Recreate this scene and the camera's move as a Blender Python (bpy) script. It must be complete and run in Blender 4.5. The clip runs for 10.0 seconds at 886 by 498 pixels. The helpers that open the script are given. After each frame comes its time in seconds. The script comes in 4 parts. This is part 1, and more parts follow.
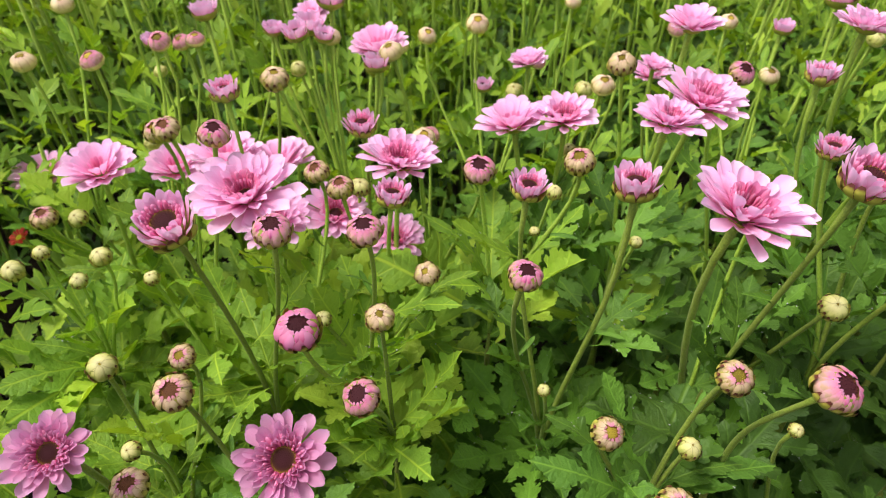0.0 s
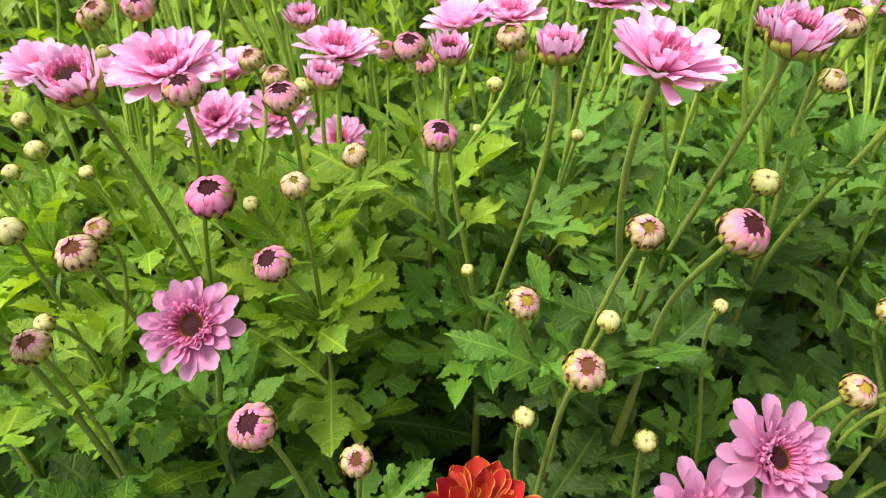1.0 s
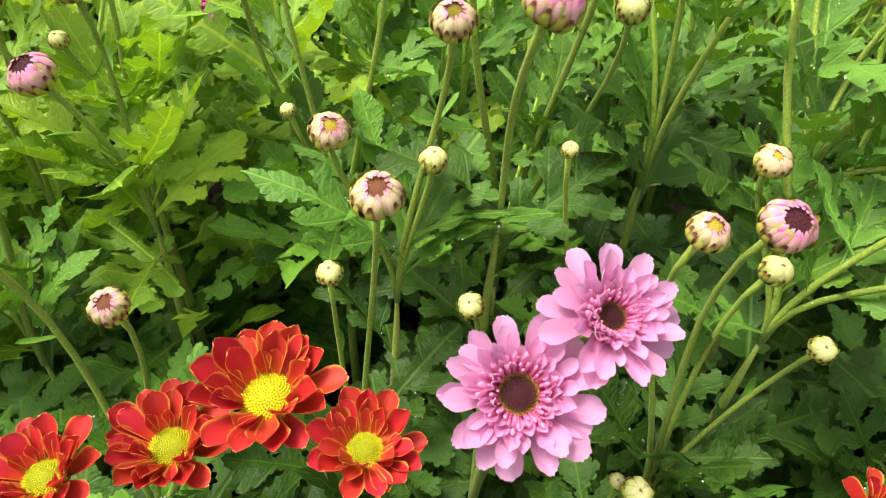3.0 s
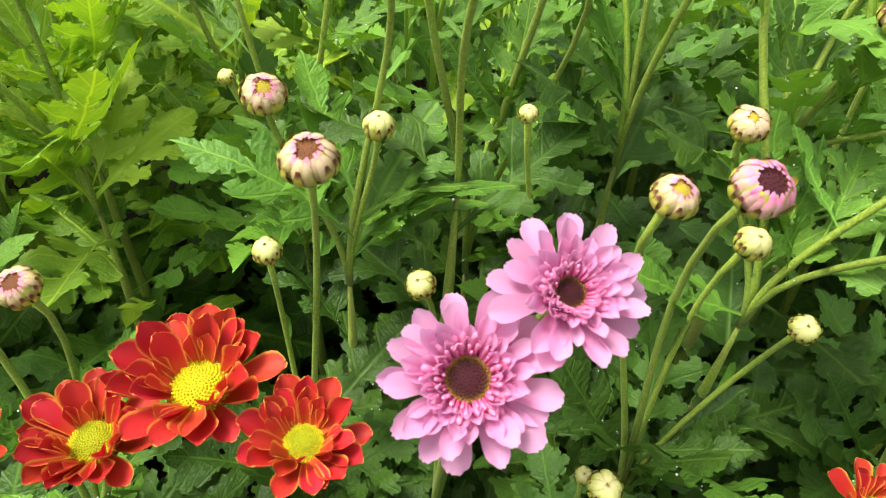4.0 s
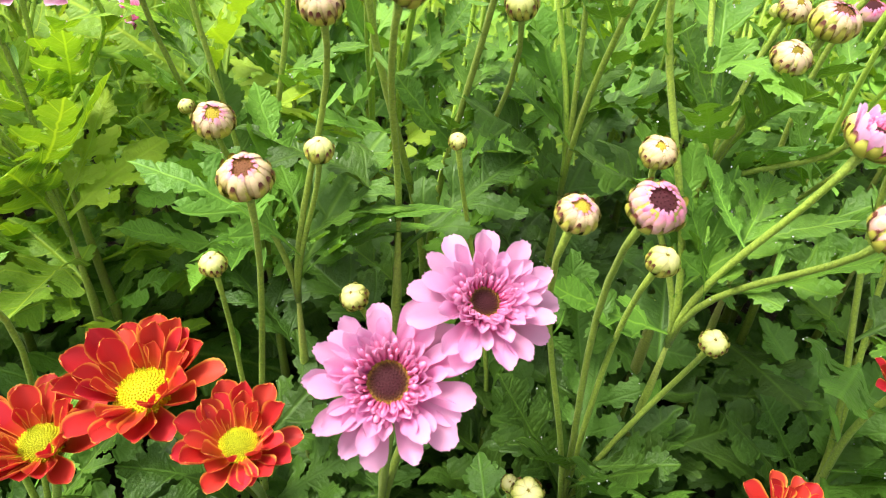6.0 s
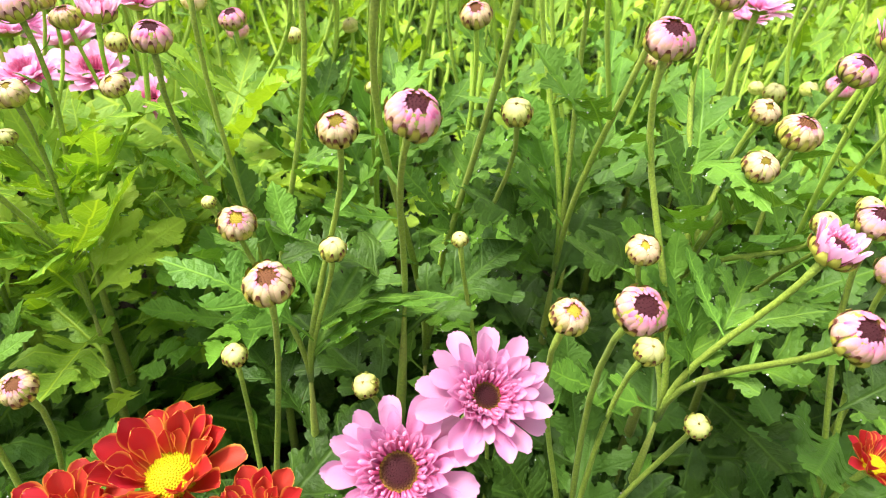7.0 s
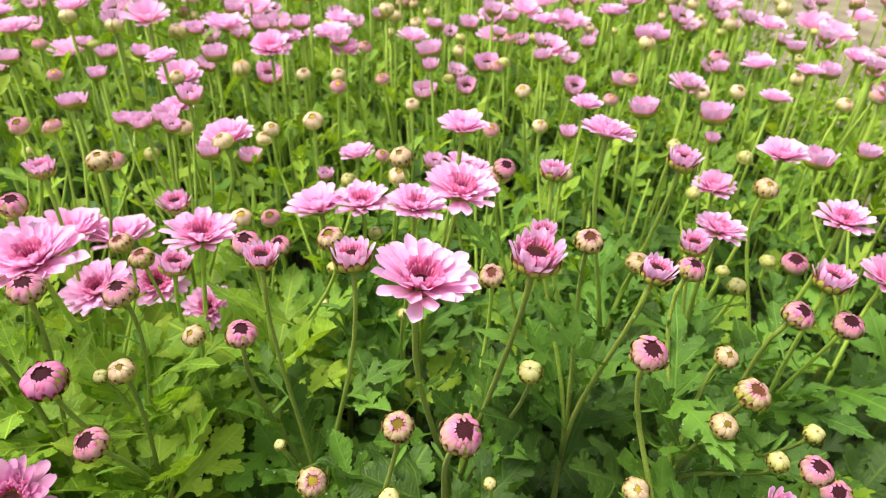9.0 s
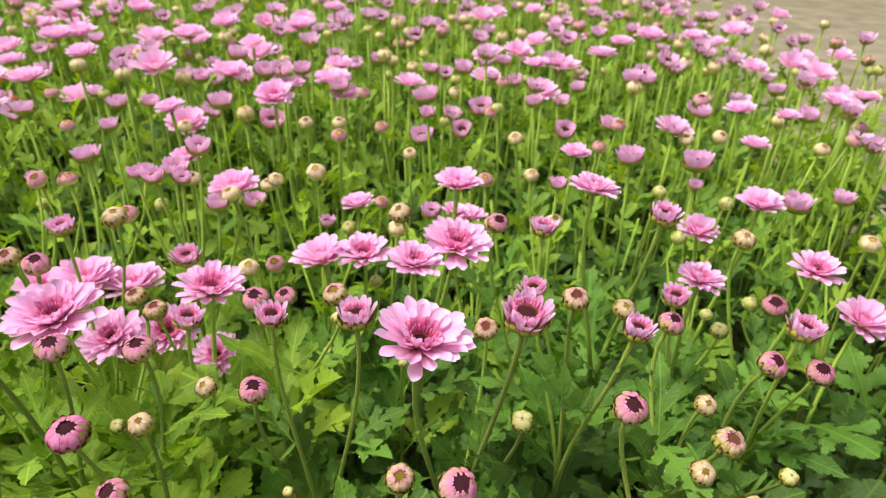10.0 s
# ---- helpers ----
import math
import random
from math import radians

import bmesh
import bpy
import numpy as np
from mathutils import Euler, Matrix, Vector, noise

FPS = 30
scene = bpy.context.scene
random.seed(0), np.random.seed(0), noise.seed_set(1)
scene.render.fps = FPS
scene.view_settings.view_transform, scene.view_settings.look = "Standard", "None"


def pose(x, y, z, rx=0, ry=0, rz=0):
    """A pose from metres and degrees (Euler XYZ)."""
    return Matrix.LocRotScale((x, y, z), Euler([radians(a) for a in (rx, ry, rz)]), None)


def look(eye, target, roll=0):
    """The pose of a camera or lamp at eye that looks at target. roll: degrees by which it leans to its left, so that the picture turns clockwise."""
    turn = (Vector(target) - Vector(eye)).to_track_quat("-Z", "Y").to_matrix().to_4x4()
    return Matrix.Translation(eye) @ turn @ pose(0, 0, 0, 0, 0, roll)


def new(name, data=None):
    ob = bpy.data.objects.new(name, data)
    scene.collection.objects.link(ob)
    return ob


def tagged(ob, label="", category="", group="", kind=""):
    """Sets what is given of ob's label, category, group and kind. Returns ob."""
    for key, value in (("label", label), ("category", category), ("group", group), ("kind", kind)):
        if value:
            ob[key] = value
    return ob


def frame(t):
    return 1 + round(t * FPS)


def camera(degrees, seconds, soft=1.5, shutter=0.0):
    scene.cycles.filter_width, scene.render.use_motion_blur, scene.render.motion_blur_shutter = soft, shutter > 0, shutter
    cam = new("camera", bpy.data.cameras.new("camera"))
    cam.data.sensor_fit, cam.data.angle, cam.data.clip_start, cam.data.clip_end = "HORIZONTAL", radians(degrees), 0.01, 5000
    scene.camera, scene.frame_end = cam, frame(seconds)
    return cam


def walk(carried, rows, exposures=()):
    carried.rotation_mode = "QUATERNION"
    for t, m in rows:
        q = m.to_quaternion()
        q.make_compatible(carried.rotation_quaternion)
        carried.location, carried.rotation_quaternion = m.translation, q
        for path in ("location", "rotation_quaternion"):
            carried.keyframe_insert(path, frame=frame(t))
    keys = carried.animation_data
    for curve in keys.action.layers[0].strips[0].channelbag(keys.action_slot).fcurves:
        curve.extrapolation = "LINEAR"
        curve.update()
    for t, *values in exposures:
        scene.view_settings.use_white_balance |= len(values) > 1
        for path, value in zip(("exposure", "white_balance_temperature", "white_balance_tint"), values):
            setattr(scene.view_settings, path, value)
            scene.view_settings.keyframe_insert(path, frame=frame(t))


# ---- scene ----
cam = camera(70.0, 10.0, 1.0)
cam.data.dof.use_dof, cam.data.dof.focus_distance, cam.data.dof.aperture_fstop = True, 0.31, 15.0
PATH = [
    (0.0, (0.00196, -0.00474, 0.65714), (0.0014, 1.5261, -0.6299), -0.09),
    (0.5, (0.03028, -0.01810, 0.63291), (0.0274, 1.5017, -0.6671), 0.35),
    (1.0, (0.04792, -0.03651, 0.60332), (0.0320, 1.4669, -0.7156), 0.53),
    (1.5, (0.05842, -0.04729, 0.58069), (0.0547, 1.4566, -0.7377), 2.15),
    (2.0, (0.08282, -0.05070, 0.55615), (0.0790, 1.4489, -0.7672), 3.51),
    (2.5, (0.11804, -0.04587, 0.53441), (0.0970, 1.4569, -0.7851), 2.43),
    (3.0, (0.13498, -0.04132, 0.51550), (0.1364, 1.4504, -0.8167), 3.53),
    (4.5, (0.16570, -0.02855, 0.49093), (0.1849, 1.4724, -0.8307), 3.41),
    (5.0, (0.17693, -0.03604, 0.49321), (0.2045, 1.4841, -0.8062), 4.62),
    (6.5, (0.18222, -0.05277, 0.50794), (0.1796, 1.5594, -0.6756), 3.58),
    (7.0, (0.17700, -0.05278, 0.53484), (0.1878, 1.5823, -0.6168), 3.56),
    (7.5, (0.16572, -0.04394, 0.58429), (0.1988, 1.6027, -0.5504), 3.23),
    (8.0, (0.16488, -0.03975, 0.61873), (0.1959, 1.6125, -0.5079), 2.53),
    (8.5, (0.15736, -0.04270, 0.64528), (0.2015, 1.6348, -0.4428), 2.77),
    (9.0, (0.14664, -0.05024, 0.67565), (0.1955, 1.6507, -0.3753), 2.43),
    (9.5, (0.14374, -0.05713, 0.69525), (0.1998, 1.6624, -0.3247), 2.41),
    (10.0, (0.14501, -0.06298, 0.71194), (0.2026, 1.6710, -0.2830), 2.20),
]
EXPOSURES = [(0.0, 0.60, 6450, 19), (1.0, 0.94, 6450, 17), (1.5, 1.10, 6450, 16), (2.0, 1.20, 6450, 16), (3.0, 1.36, 6500, 14), (4.5, 1.45, 6500, 12), (6.5, 1.70, 6500, 13), (7.0, 1.68, 6500, 14), (7.5, 1.32, 6450, 17), (8.0, 1.14, 6450, 18), (9.0, 0.92, 6450, 20), (10.0, 0.66, 6450, 20)]
walk(cam, [(t, look(eye, target, roll)) for t, eye, target, roll in PATH], EXPOSURES)

# ---- world and light: a bright veiled sky, soft high sun from the left ----
SUN_UP, SUN_ROUND = 64.0, -85.0
world = bpy.data.worlds.new("sky")
scene.world = world
world.use_nodes = True
wt = world.node_tree
sky = wt.nodes.new("ShaderNodeTexSky")
sky.sky_type, sky.sun_disc = "NISHITA", False
sky.sun_elevation, sky.sun_rotation = radians(SUN_UP), radians(SUN_ROUND)
sky.air_density, sky.dust_density, sky.ozone_density = 1.0, 4.0, 1.0
veil = wt.nodes.new("ShaderNodeHueSaturation")
veil.inputs["Saturation"].default_value = 0.35
wt.links.new(sky.outputs[0], veil.inputs["Color"])
wt.links.new(veil.outputs[0], wt.nodes["Background"].inputs[0])
wt.nodes["Background"].inputs[1].default_value = 0.14
sun = new("sun", bpy.data.lights.new("sun", "SUN"))
sun.data.energy, sun.data.angle, sun.data.color = 2.1, radians(22), (1.0, 0.95, 0.87)
sun.matrix_world = look((math.sin(radians(SUN_ROUND)) * math.cos(radians(SUN_UP)) * 5, math.cos(radians(SUN_ROUND)) * math.cos(radians(SUN_UP)) * 5,
                         math.sin(radians(SUN_UP)) * 5), (0, 0, 0))


# ---- materials ----
class Nodes:
    """A material's nodes, with short calls for the few that are used."""

    def __init__(self, name):
        self.mat = bpy.data.materials.new(name)
        self.mat.use_nodes = True
        self.tree = self.mat.node_tree
        self.bsdf = self.tree.nodes["Principled BSDF"]

    def add(self, kind, **inputs):
        n = self.tree.nodes.new(kind)
        for key, value in inputs.items():
            self.put(n.inputs[key.replace("_", " ")], value)
        return n

    def put(self, socket, value):
        if isinstance(value, bpy.types.NodeSocket):
            self.tree.links.new(value, socket)
        else:
            socket.default_value = value

    def attr(self, name):
        n = self.tree.nodes.new("ShaderNodeAttribute")
        n.attribute_name = name
        return n.outputs["Fac"]

    def place(self):
        return self.tree.nodes.new("ShaderNodeTexCoord").outputs["Object"]

    def chance(self):
        """A number of its own for each object and each loose piece."""
        a = self.tree.nodes.new("ShaderNodeObjectInfo").outputs["Random"]
        b = self.tree.nodes.new("ShaderNodeNewGeometry").outputs["Random Per Island"]
        return self.math("FRACT", self.math("ADD", a, b))

    def noise(self, scale, detail=3.0, where=None):
        n = self.add("ShaderNodeTexNoise", Scale=scale, Detail=detail)
        if where is not None:
            self.put(n.inputs["Vector"], where)
        return n.outputs["Fac"]

    def math(self, op, a, b=0.0):
        n = self.tree.nodes.new("ShaderNodeMath")
        n.operation = op
        self.put(n.inputs[0], a)
        self.put(n.inputs[1], b)
        return n.outputs[0]

    def ramp(self, fac, *stops):
        n = self.tree.nodes.new("ShaderNodeValToRGB")
        ramp = n.color_ramp
        while len(ramp.elements) < len(stops):
            ramp.elements.new(0.5)
        for e, (p, c) in zip(ramp.elements, stops):
            e.position, e.color = p, (*c, 1.0) if len(c) == 3 else c
        self.put(n.inputs[0], fac)
        return n.outputs[0]

    def mix(self, fac, a, b, how="MIX"):
        n = self.tree.nodes.new("ShaderNodeMix")
        n.data_type, n.blend_type = "RGBA", how
        self.put(n.inputs[0], fac)
        for socket, value in ((n.inputs[6], a), (n.inputs[7], b)):
            self.put(socket, (*value, 1.0) if isinstance(value, tuple) and len(value) == 3 else value)
        return n.outputs[2]

    def shift(self, colour, hue, sat, val):
        n = self.add("ShaderNodeHueSaturation", Color=colour)
        for key, value in (("Hue", hue), ("Saturation", sat), ("Value", val)):
            self.put(n.inputs[key], value)
        return n.outputs[0]

    def span(self, fac, low, high):
        n = self.tree.nodes.new("ShaderNodeMapRange")
        self.put(n.inputs[0], fac)
        n.inputs[3].default_value, n.inputs[4].default_value = low, high
        return n.outputs[0]

    def bump(self, height, strength, distance):
        n = self.add("ShaderNodeBump", Height=height, Strength=strength, Distance=distance)
        self.put(self.bsdf.inputs["Normal"], n.outputs[0])

    def finish(self, colour, rough=0.5, thin=0.0, glow=None, spec=0.5):
        """Base colour, roughness, and the share of light that passes through a thin sheet."""
        self.put(self.bsdf.inputs["Base Color"], colour)
        self.put(self.bsdf.inputs["Roughness"], rough)
        self.bsdf.inputs["Specular IOR Level"].default_value = spec
        if thin:
            t = self.add("ShaderNodeBsdfTranslucent", Color=glow if glow is not None else colour)
            m = self.tree.nodes.new("ShaderNodeMixShader")
            self.put(m.inputs[0], thin)
            self.put(m.inputs[1], self.bsdf.outputs[0])
            self.put(m.inputs[2], t.outputs[0])
            self.put(self.tree.nodes["Material Output"].inputs[0], m.outputs[0])
        return self.mat


def leaf_material(name, dark, light, paler, thin=0.22):
    n = Nodes(name)
    where = n.place()
    chance = n.chance()
    up, out = n.attr("along"), n.math("ABSOLUTE", n.attr("across"))
    slant = n.math("MULTIPLY", n.math("SUBTRACT", up, n.math("ADD", n.math("MULTIPLY", out, 0.64), 0.09)), 4.55)
    side = n.math("ABSOLUTE", n.math("SUBTRACT", n.math("FRACT", slant), 0.5))
    twig = n.math("ABSOLUTE", n.math("SUBTRACT", n.math("FRACT", n.math("MULTIPLY", n.math("SUBTRACT", up, n.math("MULTIPLY", out, 0.25)), 19.0)), 0.5))
    rib = n.ramp(out, (0.005, (1, 1, 1)), (0.018, (0, 0, 0)))
    vein = n.math("MAXIMUM", rib, n.math("MULTIPLY", n.ramp(side, (0.012, (1, 1, 1)), (0.06, (0, 0, 0))), 0.62))
    vein = n.math("MAXIMUM", vein, n.math("MULTIPLY", n.ramp(twig, (0.04, (1, 1, 1)), (0.2, (0, 0, 0))), 0.12))
    col = n.ramp(n.noise(3.0, 4.0, where), (0.3, dark), (0.72, light))
    col = n.mix(n.ramp(chance, (0.62, (0, 0, 0)), (0.95, (1, 1, 1))), col, paler)
    col = n.mix(n.math("MULTIPLY", vein, 0.58), col, tuple(1.2 * q for q in paler))
    col = n.mix(n.ramp(n.noise(2.2, 2.0, where), (0.66, (0, 0, 0)), (0.84, (0.22, 0.22, 0.22))), col, (0.20, 0.34, 0.04))
    col = n.shift(col, n.span(chance, 0.490, 0.506), 1.0, n.span(n.math("FRACT", n.math("MULTIPLY", chance, 7.3)), 0.80, 1.22))
    n.bump(n.math("ADD", n.math("MULTIPLY", vein, -0.8), n.noise(24.0, 3.0, where)), 0.28, 0.007)
    return n.finish(col, n.span(n.noise(8.0, 2.0, where), 0.38, 0.60), thin, n.shift(col, 0.49, 1.06, 1.2), 0.22)


def petal_material(name, base, middle, tip, edge, edge_share=0.0, thin=0.46, turn=0.45, blotch=0.0, inset=0.66):
    n = Nodes(name)
    along, across = n.attr("along"), n.attr("across")
    chance = n.chance()
    col = n.ramp(along, (0.0, base), (turn, middle), (1.0, tip))
    streak = n.add("ShaderNodeTexWave", Scale=3.2, Distortion=1.5, Detail=2.0)
    both = n.add("ShaderNodeCombineXYZ", X=across, Y=n.math("MULTIPLY", along, 0.3))
    n.put(streak.inputs["Vector"], both.outputs[0])
    col = n.mix(n.math("MULTIPLY", streak.outputs["Fac"], 0.10), col, base)
    if edge_share:
        rim = n.math("MAXIMUM", n.math("ABSOLUTE", across), n.math("MULTIPLY", n.math("POWER", along, 6.0), 1.0))
        col = n.mix(n.math("MULTIPLY", n.ramp(rim, (inset, (0, 0, 0)), (0.96, (1, 1, 1))), edge_share), col, edge)
    if blotch:
        where = n.place()
        spots = n.math("MULTIPLY", n.ramp(n.noise(4.5, 3.0, where), (0.52, (0, 0, 0)), (0.66, (1, 1, 1))), blotch)
        col = n.mix(n.math("MULTIPLY", spots, n.math("SUBTRACT", 1.15, along)), col, edge)
        col = n.mix(n.math("MULTIPLY", n.ramp(n.noise(2.3, 2.0, where), (0.5, (0, 0, 0)), (0.62, (1, 1, 1))), 0.45), col, base)
    col = n.shift(col, n.span(chance, 0.492, 0.506), 1.0, n.span(n.math("FRACT", n.math("MULTIPLY", chance, 5.7)), 0.9, 1.08))
    n.bump(streak.outputs["Fac"], 0.12, 0.0004)
    return n.finish(col, 0.55, thin, None, 0.3)


def stem_material(name, dark, light):
    n = Nodes(name)
    where = n.place()
    col = n.ramp(n.noise(900.0, 3.0, where), (0.25, dark), (0.75, light))
    brown = n.math("MULTIPLY", n.ramp(n.noise(16.0, 2.0, where), (0.45, (0, 0, 0)), (0.75, (1, 1, 1))), n.attr("along"))
    col = n.mix(n.math("MULTIPLY", brown, 0.6), col, (0.16, 0.07, 0.05))
    col = n.shift(col, 0.5, 1.0, n.span(n.chance(), 0.8, 1.2))
    n.bump(n.noise(1400.0, 2.0, where), 0.8, 0.0006)
    n.bsdf.inputs["Sheen Weight"].default_value = 0.06
    return n.finish(col, 0.6, 0.0, None, 0.3)


def bract_material():
    n = Nodes("bract_green")
    along, across = n.attr("along"), n.attr("across")
    where = n.place()
    col = n.ramp(n.noise(1.5, 3.0, where), (0.35, (0.21, 0.26, 0.025)), (0.7, (0.42, 0.40, 0.055)))
    rim = n.math("MAXIMUM", n.math("POWER", along, 7.0), n.math("POWER", n.math("ABSOLUTE", across), 7.0))
    rim = n.math("MULTIPLY", rim, n.ramp(n.chance(), (0.1, (0.4, 0.4, 0.4)), (0.5, (1, 1, 1))))
    col = n.mix(n.ramp(n.math("MULTIPLY", rim, n.span(n.noise(3.0, 2.0, where), 0.2, 1.6)), (0.2, (0, 0, 0)), (0.5, (1, 1, 1))), col, (0.11, 0.028, 0.018))
    return n.finish(col, 0.5, 0.0, None, 0.4)


def disc_material(name, middle, ring, rim, spread=0.18):
    n = Nodes(name)
    col = n.ramp(n.attr("along"), (0.0, middle), (0.55, middle), (0.80, ring), (1.0, rim))
    col = n.shift(col, 0.5, 1.0, n.span(n.chance(), 1 - spread, 1 + spread))
    return n.finish(col, 0.75, 0.0, None, 0.12)


def soil_material(name, dark, light, scale, pebbles):
    n = Nodes(name)
    where = n.place()
    col = n.ramp(n.noise(scale, 6.0, where), (0.3, dark), (0.72, light))
    col = n.mix(n.ramp(n.noise(scale * 0.07, 3.0, where), (0.4, (0, 0, 0)), (0.7, (0.6, 0.6, 0.6))), col, dark)
    v = n.add("ShaderNodeTexVoronoi", Vector=where, Scale=scale * pebbles)
    n.bump(n.math("ADD", n.noise(scale * 3, 4.0, where), v.outputs["Distance"]), 0.8, 0.01)
    return n.finish(col, 0.95, 0.0, None, 0.2)


# Leaf hues are real; the steps dark, mid, bright also paint shade and light.
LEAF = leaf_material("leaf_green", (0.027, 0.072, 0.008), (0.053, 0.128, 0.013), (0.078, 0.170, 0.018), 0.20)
MID = leaf_material("leaf_mid_green", (0.055, 0.148, 0.016), (0.102, 0.236, 0.024), (0.150, 0.308, 0.030), 0.24)
BRIGHT_LEAF = leaf_material("leaf_yellow_green", (0.122, 0.272, 0.022), (0.212, 0.386, 0.030), (0.35, 0.505, 0.038), 0.34)
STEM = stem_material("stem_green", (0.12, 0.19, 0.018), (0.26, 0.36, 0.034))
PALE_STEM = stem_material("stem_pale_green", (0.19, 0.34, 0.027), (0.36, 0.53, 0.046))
BRACT = bract_material()
PINK = petal_material("petal_pink", (0.88, 0.22, 0.43), (0.93, 0.49, 0.71), (0.93, 0.65, 0.85), (1, 1, 1), thin=0.32, turn=0.36)
MAUVE = petal_material("petal_mauve_pink", (0.68, 0.12, 0.31), (0.71, 0.28, 0.48), (0.73, 0.39, 0.58), (1, 1, 1), turn=0.34)
ROSE = petal_material("petal_rose", (0.74, 0.12, 0.30), (0.86, 0.27, 0.48), (0.90, 0.42, 0.62), (1, 1, 1))
BLUSH = petal_material("petal_blush", (0.42, 0.38, 0.06), (0.74, 0.40, 0.41), (0.77, 0.23, 0.40), (0.34, 0.11, 0.08), 0.3, 0.3, 0.56, 0.45, 0.86)
CREAM = petal_material("petal_cream", (0.40, 0.41, 0.05), (0.62, 0.46, 0.23), (0.75, 0.58, 0.37), (0.25, 0.09, 0.05), 0.55, 0.3, 0.6, 0.5, 0.84)
PALE = petal_material("petal_pale", (0.46, 0.50, 0.07), (0.80, 0.70, 0.34), (0.88, 0.62, 0.50), (0.34, 0.16, 0.08), 0.3, 0.3, 0.6)
LIME = petal_material("petal_lime", (0.34, 0.45, 0.05), (0.64, 0.66, 0.17), (0.78, 0.73, 0.36), (0.28, 0.26, 0.06), 0.5, 0.3, 0.5, 0.4)
RED = petal_material("petal_red", (0.56, 0.10, 0.012), (0.47, 0.022, 0.016), (0.48, 0.022, 0.020), (0.74, 0.31, 0.05), 0.9, 0.22, inset=0.84)
MAROON = disc_material("disc_maroon", (0.042, 0.010, 0.012), (0.065, 0.025, 0.012), (0.32, 0.19, 0.03))
OLIVE = disc_material("disc_olive", (0.25, 0.20, 0.02), (0.21, 0.14, 0.02), (0.16, 0.07, 0.025), 0.5)
YELLOW = disc_material("disc_yellow", (0.44, 0.41, 0.008), (0.54, 0.46, 0.008), (0.58, 0.46, 0.008))
GREEN_YELLOW = disc_material("disc_green_yellow", (0.30, 0.33, 0.01), (0.42, 0.40, 0.01), (0.50, 0.42, 0.01))
BROWN = disc_material("disc_brown", (0.12, 0.05, 0.02), (0.16, 0.08, 0.02), (0.24, 0.14, 0.03))
SOIL = soil_material("soil_dark", (0.010, 0.007, 0.006), (0.045, 0.030, 0.022), 30.0, 1.5)
DUST = soil_material("path_earth", (0.15, 0.135, 0.072), (0.28, 0.25, 0.155), 6.0, 6.0)


# ---- building ----
def build(name, verts, faces, material, along=None, across=None):
    me = bpy.data.meshes.new(name)
    me.from_pydata([tuple(v) for v in verts], [], faces)
    for key, values in (("along", along), ("across", across)):
        if values is not None:
            me.attributes.new(key, "FLOAT", "POINT").data.foreach_set("value", [float(v) for v in values])
    me.polygons.foreach_set("use_smooth", [True] * len(me.polygons))
    me.materials.append(material)
    return me


def part(name, mesh, parent, m=None, label=""):
    """One mesh object under a thing, at the pose m in the thing's own space."""
    ob = new(name, mesh)
    ob.parent = parent
    if m is not None:
        ob.matrix_basis = m
    return tagged(ob, label) if label else ob


def sheet(nx, ny):
    return [(j * (nx + 1) + i, j * (nx + 1) + i + 1, (j + 1) * (nx + 1) + i + 1, (j + 1) * (nx + 1) + i) for j in range(ny) for i in range(nx)]


def petal_shape(width, bend, cup, nx=4, ny=7, wave=0.0, tip=0.68, blunt=0.02):
    """A petal one long that leaves its foot along x: bend turns it up (degrees), cup lifts its sides; blunt: the width left at its toothed tip."""
    verts, along, across = [], [], []
    px, pz, a = 0.0, 0.0, 0.0
    last = 0.0
    for j in range(ny + 1):
        v = 1 - (1 - j / ny) ** 1.7
        if j:
            a = radians(bend) * (v + last) / 2
            px, pz = px + math.cos(a) * (v - last), pz + math.sin(a) * (v - last)
            last = v
        half = 0.34 + 0.66 * min(1.0, v / tip) ** 0.9
        if v > tip:
            half *= max(blunt * blunt, 1 - ((v - tip) / (1 - tip)) ** (3.4 if blunt > 0.1 else 2.2)) ** 0.5
        half *= width / 2
        for i in range(nx + 1):
            u = 2 * i / nx - 1
            lift = cup * half * u * u + wave * half * math.sin(3 * u + 5 * v)
            lift -= 0.05 * half * math.cos(2.5 * math.pi * u) * v
            back = (0.03 * u * u + 0.016 * math.sin(8 * u + 9 * width + bend)) * max(0.0, v - tip) / (1 - tip) if blunt > 0.1 else 0.0
            verts.append((px - lift * math.sin(a) - back * math.cos(a), u * half, pz + lift * math.cos(a) - back * math.sin(a)))
            along.append(v)
            across.append(u)
    return verts, sheet(nx, ny), along, across


def club_shape(thick=0.2, sides=6):
    """A plump quilled floret one long, along x, with a round tip."""
    verts, along, across = [], [], []
    for v, r in ((0.0, 0.55), (0.35, 0.72), (0.7, 1.0), (0.9, 0.8), (1.0, 0.25)):
        for i in range(sides):
            t = 2 * math.pi * i / sides
            verts.append((v, thick * r * math.cos(t), thick * r * math.sin(t) + 0.10 * v * v))
            along.append(v)
            across.append(0.3 * math.cos(t))
    faces = [(j * sides + i, j * sides + (i + 1) % sides, (j + 1) * sides + (i + 1) % sides, (j + 1) * sides + i) for j in range(4) for i in range(sides)]
    return verts, faces + [tuple(range(4 * sides, 5 * sides))], along, across


